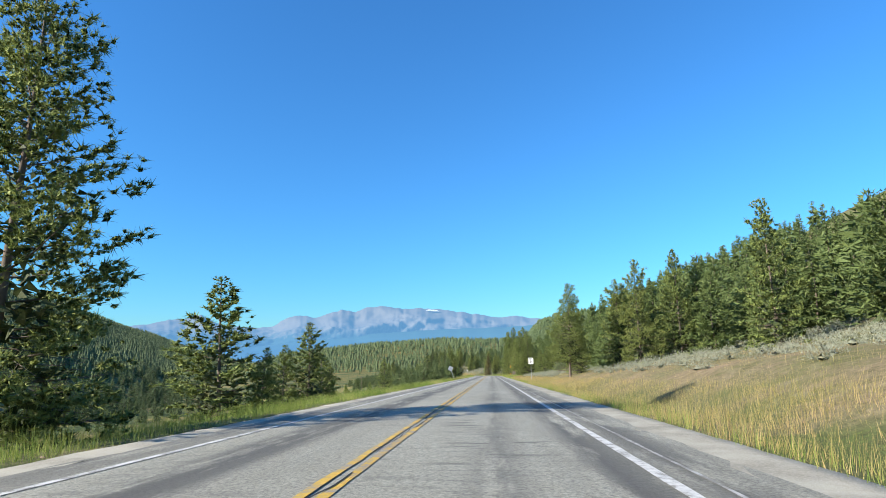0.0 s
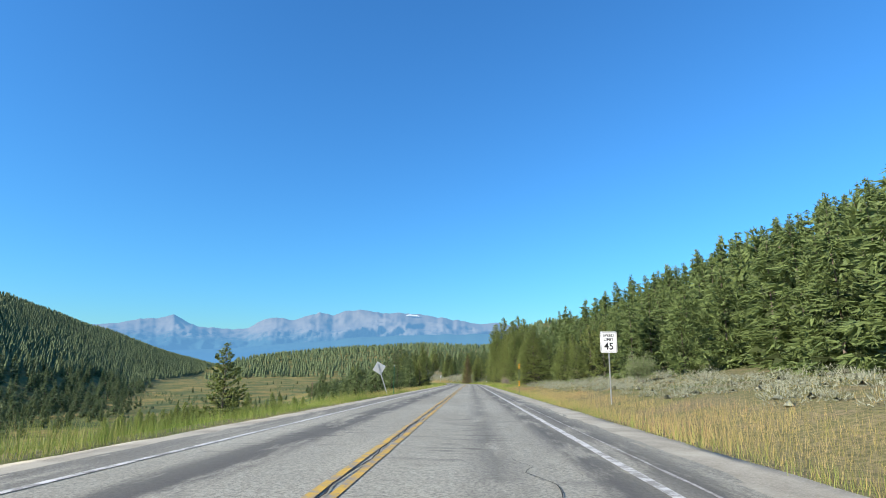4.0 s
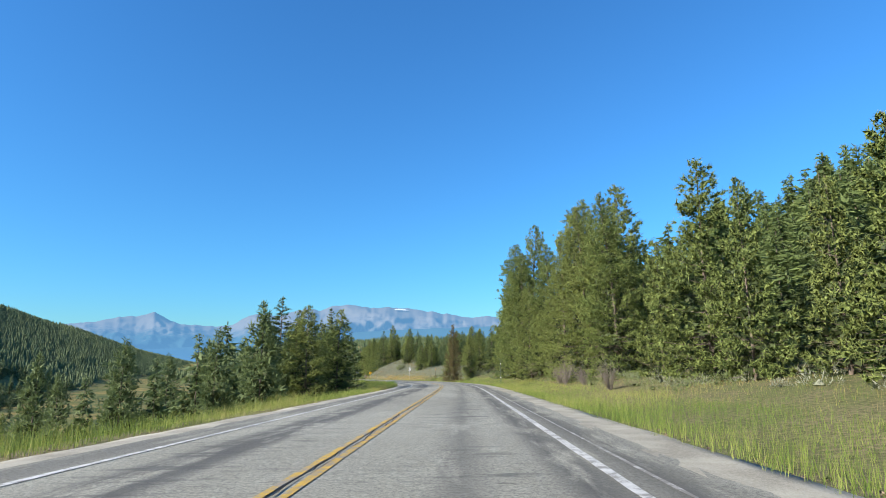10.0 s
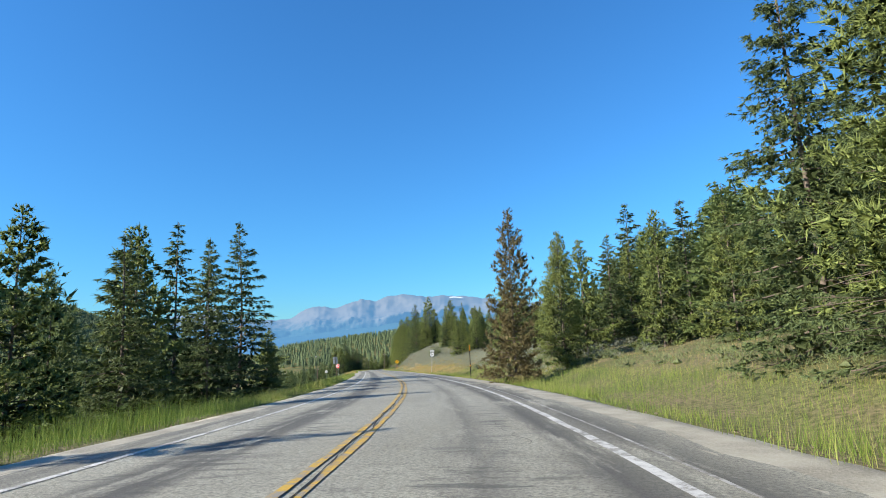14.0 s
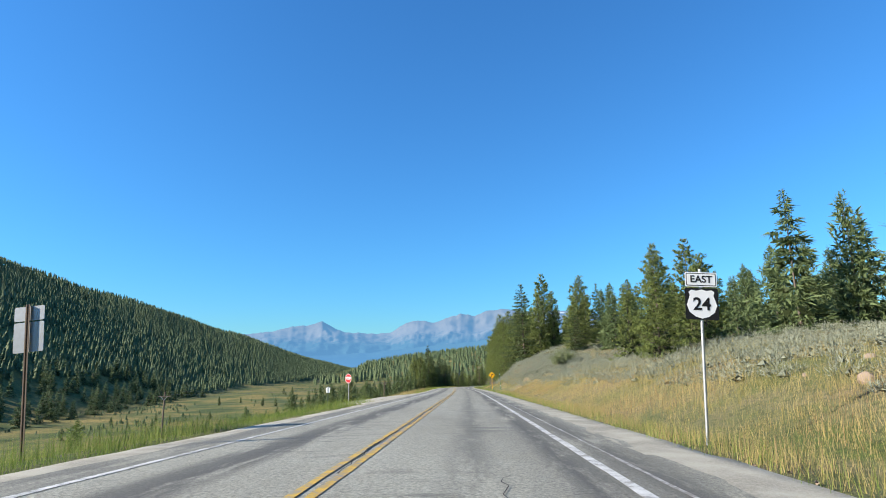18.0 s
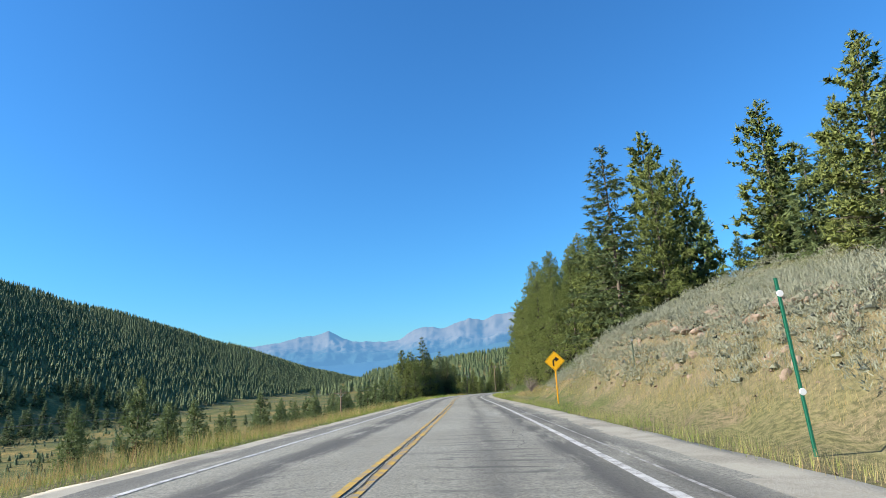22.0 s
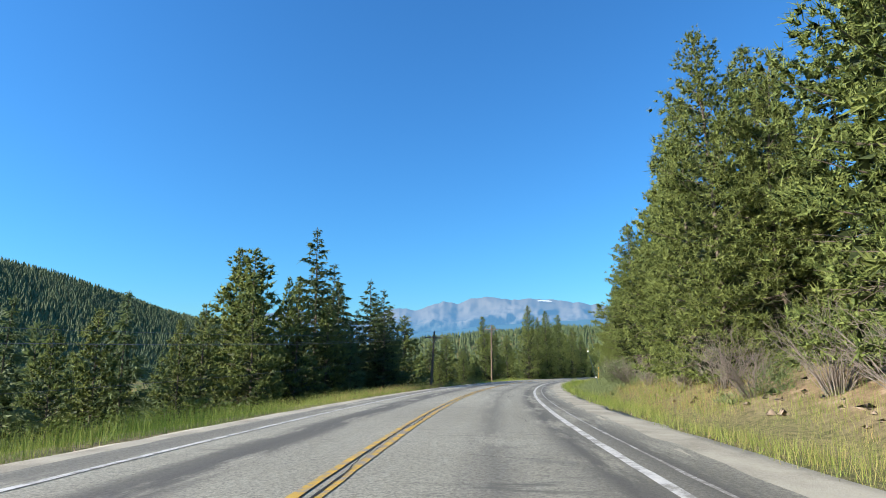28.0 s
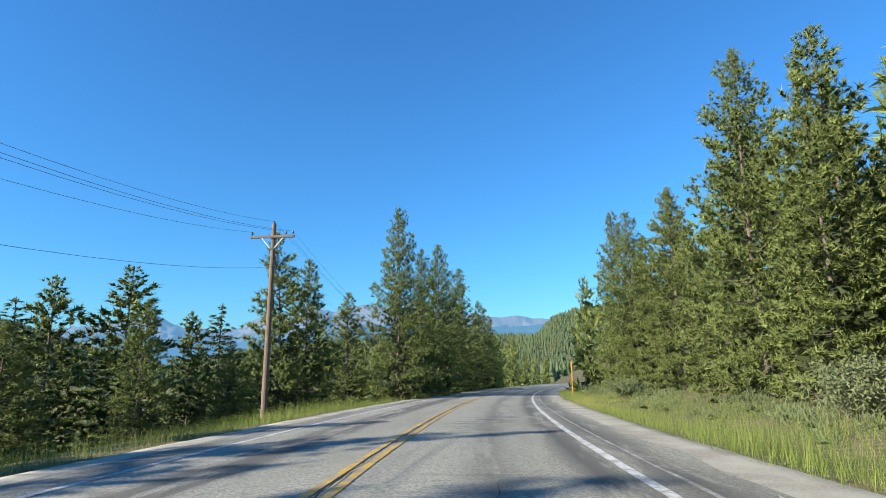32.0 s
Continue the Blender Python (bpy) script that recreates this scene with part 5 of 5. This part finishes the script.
# speed limit sign
ob = stand("speed_limit_sign", 102.4, 8.6, "white speed limit sign on a steel post", "road sign", 2)
cz = rise(ob, 102.4, 3.1)
part("post", u_post(cz + 0.4), M_STEEL, ob)
blank = part("panel", plate(rounded(0.86, 1.08, cz, 0.06), 0.004, -0.02), M_WHITE, ob)
rim = plate(rounded(0.80, 1.02, cz, 0.05), 0.003, -0.0235)
part("black_border", rim, M_BLACK, blank)
part("white_face", plate(rounded(0.765, 0.985, cz, 0.04), 0.003, -0.026), M_WHITE, blank)
letters("SPEED", 0.22, 0, cz + 0.34, -0.029, M_BLACK, blank)
letters("LIMIT", 0.22, 0, cz + 0.13, -0.029, M_BLACK, blank)
letters("45", 0.50, 0, cz - 0.23, -0.029, M_BLACK, blank, "number")

# back of a diamond sign for the other lane, its post leaning
ob = stand("diamond_sign", 126.2, -6.35, "grey back of a diamond sign on a leaning post", "road sign", 178, 19.0)
cz = rise(ob, 126.2, 2.35)
part("post", u_post(cz + 0.42, 0.09), M_STEEL, ob)
part("panel", plate(turned(rounded(0.92, 0.92, cz, 0.06), 45 + 4, cz), 0.004, -0.02), M_STEEL, ob, "pale grey metal sign back")

# delineator posts
def disc(r, x, z, y, n=14):
    bm = bmesh.new()
    bmesh.ops.create_cone(bm, cap_ends=True, segments=n, radius1=r, radius2=r * 0.9, depth=0.012, matrix=Matrix.Translation((x, y, z)) @ Matrix.Rotation(radians(90), 4, "X"))
    return bm


def delineator(s, d, height, discs, material, post, lean, label, r=0.055):
    ob = stand("delineator_post", s, d, label, "marker post", 0, lean)
    part("post", u_post(height, 0.06, 0.03), post, ob)
    for z in discs:
        part("reflector", disc(r, 0, z, -0.014), material, ob)
    return ob


M_GREYGREEN = plain("weathered_green_post", (0.10, 0.13, 0.09), 0.6, 0.2, 0.3, 8)
delineator(125.0, 5.75, 2.9, (2.70, 2.52, 2.36, 1.16, 1.0, 0.84), M_ORANGE, M_GREYGREEN, 1.0, "tall marker post with six amber reflectors")
delineator(124.3, -5.5, 2.55, (2.50,), M_STEEL, M_GREEN, 0, "slim dark green marker post")
delineator(243.1, 6.46, 2.75, (2.50, 1.05), M_WHITE, M_GREYGREEN, 0.6, "marker post with two white reflectors")
delineator(405.1, 6.5, 2.8, (2.55, 1.05), M_WHITE, M_GREEN, -3.0, "green marker post with two white reflectors")
delineator(550.4, 8.25, 3.05, (3.0, 0.97), M_WHITE, M_GREYGREEN, -14, "leaning marker post with two white reflectors")
delineator(299.5, 5.9, 2.75, (2.7, 2.53, 2.37, 1.1), M_ORANGE, M_BLACK, 0, "dark marker post with amber reflectors")
delineator(298.0, -6.5, 2.4, (2.35,), M_STEEL, M_GREYGREEN, 0, "slim dark marker post")
delineator(621.6, 6.4, 2.7, (2.65, 2.5, 1.3), M_ORANGE, M_YELLOW, 2.0, "yellow marker post at the bend")
delineator(424.5, 9.5, 1.6, (1.55,), M_STEEL, M_GREYGREEN, 0, "slim grey marker post")
delineator(506.9, 7.4, 1.3, (1.25,), M_WHITE, M_WOOD, 0, "weathered grey wooden marker stake")

# route sign
ob = stand("route_sign", 335.8, 6.32, "east 24 route shield sign on a round steel post", "road sign", 0, 3.4)
cz = rise(ob, 335.8, 2.62)
bm = rod(bmesh.new(), 0.03, 0, cz + 0.72, 0, 0.005, 12)
part("post", bm, M_STEEL, ob)
blank = part("shield_panel", plate(rounded(0.66, 0.64, cz, 0.03), 0.004, -0.034), M_BLACK, ob, "black square panel")
half = ((0.0, -0.30), (0.13, -0.26), (0.25, -0.17), (0.30, -0.03), (0.26, 0.10), (0.235, 0.17), (0.26, 0.24), (0.20, 0.285), (0.10, 0.265), (0.0, 0.295))
part("shield", plate([(x, cz + z) for x, z in half] + [(-x, cz + z) for x, z in half[-2:0:-1]], 0.003, -0.037), M_WHITE, blank, "white route shield")
letters("24", 0.36, 0, cz - 0.015, -0.040, M_BLACK, blank, "number", 1.0)
ez = cz + 0.50
blank = part("direction_panel", plate(rounded(0.64, 0.30, ez, 0.03), 0.004, -0.034), M_WHITE, ob, "white panel")
part("black_border", plate(rounded(0.60, 0.26, ez, 0.025), 0.003, -0.037), M_BLACK, blank)
part("white_face", plate(rounded(0.57, 0.23, ez, 0.02), 0.003, -0.040), M_WHITE, blank)
letters("EAST", 0.20, 0, ez, -0.043, M_BLACK, blank)

# backs of the opposite route signs
ob = stand("route_sign", 335.5, -7.15, "pale grey backs of two route sign panels on one post", "road sign", 180, 5.0)
cz = rise(ob, 335.5, 2.2)
part("post", u_post(cz + 0.68, 0.09), M_WOOD, ob)
part("panel", plate(rounded(0.64, 0.62, cz, 0.03), 0.004, -0.02), M_STEEL, ob)
part("panel", plate(rounded(0.64, 0.30, cz + 0.49, 0.03), 0.004, -0.02), M_STEEL, ob)

# stop sign at the side track
def octagon(r, cz):
    return [(r * math.cos(radians(22.5 + 45 * k)), cz + r * math.sin(radians(22.5 + 45 * k))) for k in range(8)]


ob = stand("stop_sign", 376.3, -9.0, "red stop sign on a steel post at the side track", "road sign", -38)
cz = rise(ob, 376.3, 1.75)
part("post", u_post(cz + 0.35, 0.08), M_STEEL, ob)
blank = part("panel", plate(octagon(0.43, cz), 0.004, -0.02), M_WHITE, ob, "white-rimmed octagon")
part("red_face", plate(octagon(0.405, cz), 0.003, -0.0235), M_RED, blank)
letters("STOP", 0.33, 0, cz, -0.027, M_WHITE, blank, "lettering", 0.92)
ob = stand("small_sign", 379.5, -11.6, "white back of a small sign on a thin post", "road sign", 165)
cz = rise(ob, 379.5, 0.75)
part("post", u_post(cz + 0.3, 0.06), M_GREYGREEN, ob)
part("panel", plate([(-0.17, cz - 0.27), (0.17, cz - 0.27), (0.24, cz + 0.15), (0.0, cz + 0.32), (-0.24, cz + 0.15)], 0.004, -0.015), M_WHITE, ob)

# curve warning sign
ob = stand("curve_warning_sign", 432.8, 6.95, "yellow curve warning diamond on a yellow post", "road sign", -2)
cz = rise(ob, 432.8, 2.6)
part("post", u_post(cz + 0.4, 0.08), M_YELLOW, ob, "yellow painted post")
blank = part("panel", plate(turned(rounded(0.90, 0.90, cz, 0.06), 45, cz), 0.004, -0.02), M_YELLOW, ob)
inner, outer = turned(rounded(0.83, 0.83, cz, 0.05), 45, cz), turned(rounded(0.80, 0.80, cz, 0.045), 45, cz)
part("black_border", plate(inner, 0.003, -0.0235), M_BLACK, blank)
part("yellow_face", plate(outer, 0.003, -0.0265), M_YELLOW, blank)
arc = [(-0.145 + 0.0, -0.30), (-0.145, -0.02)] + [(0.045 - 0.19 * math.cos(radians(a)), -0.02 + 0.19 * math.sin(radians(a))) for a in range(10, 91, 16)]
ins = [(0.045 - 0.085 * math.cos(radians(a)), -0.02 + 0.085 * math.sin(radians(a))) for a in range(90, 9, -16)] + [(-0.04, -0.02), (-0.04, -0.30)]
head = [(0.045, 0.17), (0.045, 0.29), (0.29, 0.118), (0.045, -0.055), (0.045, 0.065)]
part("arrow", plate([(x, cz + z) for x, z in arc[:-1] + head + ins[1:]], 0.003, -0.029), M_BLACK, blank, "black bent arrow")

# utility line
def utility_pole(s, d, over, height, arm, lean, label, turn=0.0):
    ob = stand("utility_pole", s, d, label, "utility pole", turn, lean)
    top = rise(ob, s, over)
    bm = rod(bmesh.new(), 0.17, -0.3, top, 0, 0, 12, 0.11)
    part("pole", bm, M_WOOD, ob)
    z = top - 0.75
    if arm:
        arm_ob = part("crossarm", box(bmesh.new(), (arm, 0.11, 0.13), (0, -0.14, z), 0.01), M_WOOD, ob)
        for q in (-1, 1):
            bm = bmesh.new()
            bmesh.ops.create_cube(bm, size=1.0, matrix=Matrix.LocRotScale((q * arm * 0.16, -0.16, z - 0.30), Euler((0, q * radians(-50), 0)), (0.85, 0.02, 0.045)))
            part("brace", bm, M_STEEL, ob)
        for x in (-0.46 * arm, 0.30 * arm, 0.46 * arm):
            bm = rod(bmesh.new(), 0.012, z + 0.06, z + 0.18, x, -0.14, 6)
            rod(bm, 0.06, z + 0.15, z + 0.21, x, -0.14, 10, 0.04)
            rod(bm, 0.045, z + 0.21, z + 0.28, x, -0.14, 10, 0.03)
            part("insulator", bm, M_GLASS, arm_ob)
    bm = rod(bmesh.new(), 0.05, top, top + 0.12, 0, 0, 8, 0.03)
    part("top_pin", bm, M_GLASS, ob)
    bpy.context.view_layer.update()
    ends = [ob.matrix_world @ Vector((x, -0.14 if x else 0, z + 0.27 if x else top + 0.1)) for x in ((-0.46 * arm, 0.30 * arm, 0.46 * arm, 0.0) if arm else (0.0,) * 4)]
    return ends + [ob.matrix_world @ Vector((0, -0.15, z - 1.6))]


line = [utility_pole(424.0, -50, 0.6, 8, 2.2, 0, "weathered wooden utility pole with a crossarm in the valley"),
        utility_pole(500.9, -22.1, 2.4, 8, 2.3, 0.5, "weathered wooden utility pole with a crossarm below the road"),
        utility_pole(574.7, -11.0, 6.3, 9, 2.3, 4.0, "leaning grey utility pole with a crossarm"),
        utility_pole(604.0, -9.8, 9.4, 10, 2.4, 1.0, "tall wooden utility pole with a crossarm"),
        utility_pole(655.0, -17.0, 7.0, 9, 2.3, 0, "wooden utility pole with a crossarm among trees")]
for a, b in zip(line, line[1:]):
    for p, q in zip(a, b):
        t = np.linspace(0, 1, 15)[:, None]
        pts = np.array(p) * (1 - t) + np.array(q) * t
        pts[:, 2] -= 0.9 * (4 * t * (1 - t))[:, 0]
        v, f = tube(pts, np.full(15, 0.007), 4)
        tagged(new("power_cable", mesh("power_cable", v, f, M_WIRE)), "thin dark power cable strung between utility poles", "cable", "power cables")


# gravel turnout of the side track
s = np.arange(362, 404, 1.0)
wide = np.interp(s, (362, 370, 392, 404), (0.2, 4.5, 4.0, 0.2))
cols = []
for q in np.linspace(0, 1, 7):
    p = at(s, -(4.4 + (wide + 0.5) * q))
    p[:, 2] = -GRADE * s - 0.065 - 0.06 * q * wide + 0.006 * rng.normal(size=len(s)) - 0.5 * (q == 1)
    cols.append(p)
v = np.stack(cols, 1).reshape(-1, 3)
i, j = np.meshgrid(np.arange(len(s) - 1), np.arange(6), indexing="ij")
f = np.stack([i * 7 + j, (i + 1) * 7 + j, (i + 1) * 7 + j + 1, i * 7 + j + 1], -1).reshape(-1, 4)
tagged(new("gravel_turnout", mesh("gravel_turnout", v, f, M_GRAV, False)), "pale gravel turnout where the side track leaves", "turnout", kind="structure")


# ---- shrubs ----
def shrub(s, d, height, spread, leafy, label, seed, twig=M_TWIG):
    """A many-stemmed shrub: thin curved stems, twigs, and leaves if it has them."""
    g = np.random.default_rng(seed)
    x, y, _ = at(s, d)
    ob = new("shrub")
    ob.matrix_world = pose(x, y, float(ground_at(x, y)[0]) - 0.05)
    tagged(ob, label, "shrub")
    wood, tips = [], []
    lean = np.array([*(g.normal(size=2) * 0.25), 0])
    for k in range(64):
        a, r = g.uniform(0, 6.28), spread * math.sqrt(g.random())
        h = height * g.uniform(0.6, 1.0) * (1 - 0.35 * (r / spread) ** 2)
        q = np.linspace(0, 1, 5)[:, None]
        p = np.array([math.cos(a), math.sin(a), 0]) * r * (0.15 + 0.85 * q ** 1.3) + np.array([0, 0, 1]) * h * q + g.normal(size=(5, 3)) * 0.10 * q + lean * q * h
        wood.append(tube(p, np.linspace(0.011, 0.003, 5), 3))
        for m in range(4):
            f = g.uniform(0.3, 0.95)
            b0 = np.array([np.interp(f, q[:, 0], p[:, c]) for c in range(3)])
            w = unit(np.array([math.cos(a), math.sin(a), 0.9]) + g.normal(size=3) * 0.7)
            e = b0 + w * g.uniform(0.25, 0.6) * height / 3
            wood.append(tube(np.stack([b0, (b0 + e) / 2 + g.normal(size=3) * 0.03, e]), (0.005, 0.004, 0.002), 3))
            tips += [b0, (b0 + e) / 2, e]
    part("brushwood", mesh("brushwood", *merge(wood), twig), twig, ob)
    if leafy:
        tips = np.repeat(np.array(tips), leafy, 0)
        c = tips + g.normal(size=tips.shape) * 0.13 * height / 3
        w = unit(g.normal(size=c.shape) + (0, 0, 0.4))
        v, f = blades(c, w, g.uniform(0.08, 0.17, len(c)), g.uniform(0.03, 0.06, len(c)), g)
        part("foliage", mesh("foliage", v, f, M_WILLOW), M_WILLOW, ob)
    return ob


shrub(122.2, 15.8, 2.9, 1.6, 8, "round grey-green willow shrub on the bank", 1)
for k, (s, d, h, w) in enumerate(((515, 9.4, 2.4, 1.5), (518.5, 9.8, 2.8, 1.6), (522, 9.3, 2.3, 1.5), (526, 9.9, 2.6, 1.6), (530, 9.6, 2.0, 1.4), (538, 9.8, 2.1, 1.4), (544, 9.6, 2.2, 1.5), (563, 10.8, 1.9, 1.3))):
    shrub(s, d, h, w, 0, "leafless grey willow brush at the wood's edge", 20 + k)
for k, (s, d, h, w) in enumerate(((549, 9.6, 1.8, 1.3), (553, 10.2, 2.2, 1.6), (557, 9.8, 1.9, 1.4), (568, 10.2, 1.8, 1.4), (590, 10.0, 1.6, 1.3), (612, 9.0, 1.5, 1.3), (347, 21, 3.4, 2.0), (404, 14.5, 2.0, 1.4), (406, 16.0, 2.2, 1.5))):
    shrub(s, d, h, w, 6, "leafy green willow shrub beside the road", 40 + k)
for k, (s, d, h) in enumerate(((466, 9.3, 2.4), (468.5, 9.9, 1.8), (214, 10.3, 2.2), (226.5, 10.0, 2.4), (229.5, 10.2, 2.0), (222, 10.6, 1.6))):
    shrub(s, d, h, 0.7, 0, "bare dead sapling with pale thin twigs", 60 + k)

# rocks showing in the cut bank
boulder = []
for k in range(5):
    bm = bmesh.new()
    bmesh.ops.create_icosphere(bm, subdivisions=2, radius=1.0)
    g = np.random.default_rng(k + 5)
    cut = [(Vector(unit(g.normal(size=3))), g.uniform(0.55, 0.85)) for q in range(9)]
    for vert in bm.verts:
        for nrm, far in cut:
            over = vert.co.dot(nrm) - far
            if over > 0:
                vert.co -= nrm * over
        vert.co += Vector(g.normal(size=3)) * 0.02
    me = bpy.data.meshes.new("rock")
    bm.to_mesh(me)
    bm.free()
    me.materials.append(M_ROCK)
    boulder.append(me)
for k in range(150):
    s, d = rng.uniform(400, 446), rng.uniform(9.2, 15)
    if k > 110:
        s, d = rng.uniform(448, 500), rng.uniform(9, 12)
    if k > 130:
        s, d = rng.uniform(300, 345), rng.uniform(10, 14)
    x, y, _ = at(s, d)
    r = rng.uniform(0.07, 0.22)
    ob = new("rock", boulder[k % 5])
    ob.matrix_world = Matrix.LocRotScale((x, y, float(ground_at(x, y)[0]) + r * 0.05), Euler(rng.uniform(0, 6.28, 3)), (r * 1.3, r, r * 0.7))
    tagged(ob, "tan angular rock lying in the cut bank", "rock", "rocks in the bank")
# the ledge of broken rock near the top of the cut
for k in range(34):
    s, d = rng.uniform(413, 424), rng.uniform(11.2, 14.2)
    x, y, _ = at(s, d)
    r = rng.uniform(0.14, 0.36)
    ob = new("ledge_rock", boulder[k % 5])
    ob.matrix_world = Matrix.LocRotScale((x, y, float(ground_at(x, y)[0]) + r * 0.12), Euler((rng.normal() * 0.2, rng.normal() * 0.2, rng.uniform(0, 6.28))), (r * 1.6, r, r * 0.6))
    tagged(ob, "large tan slab of broken rock in the cut bank", "rock", "ledge of broken rock")
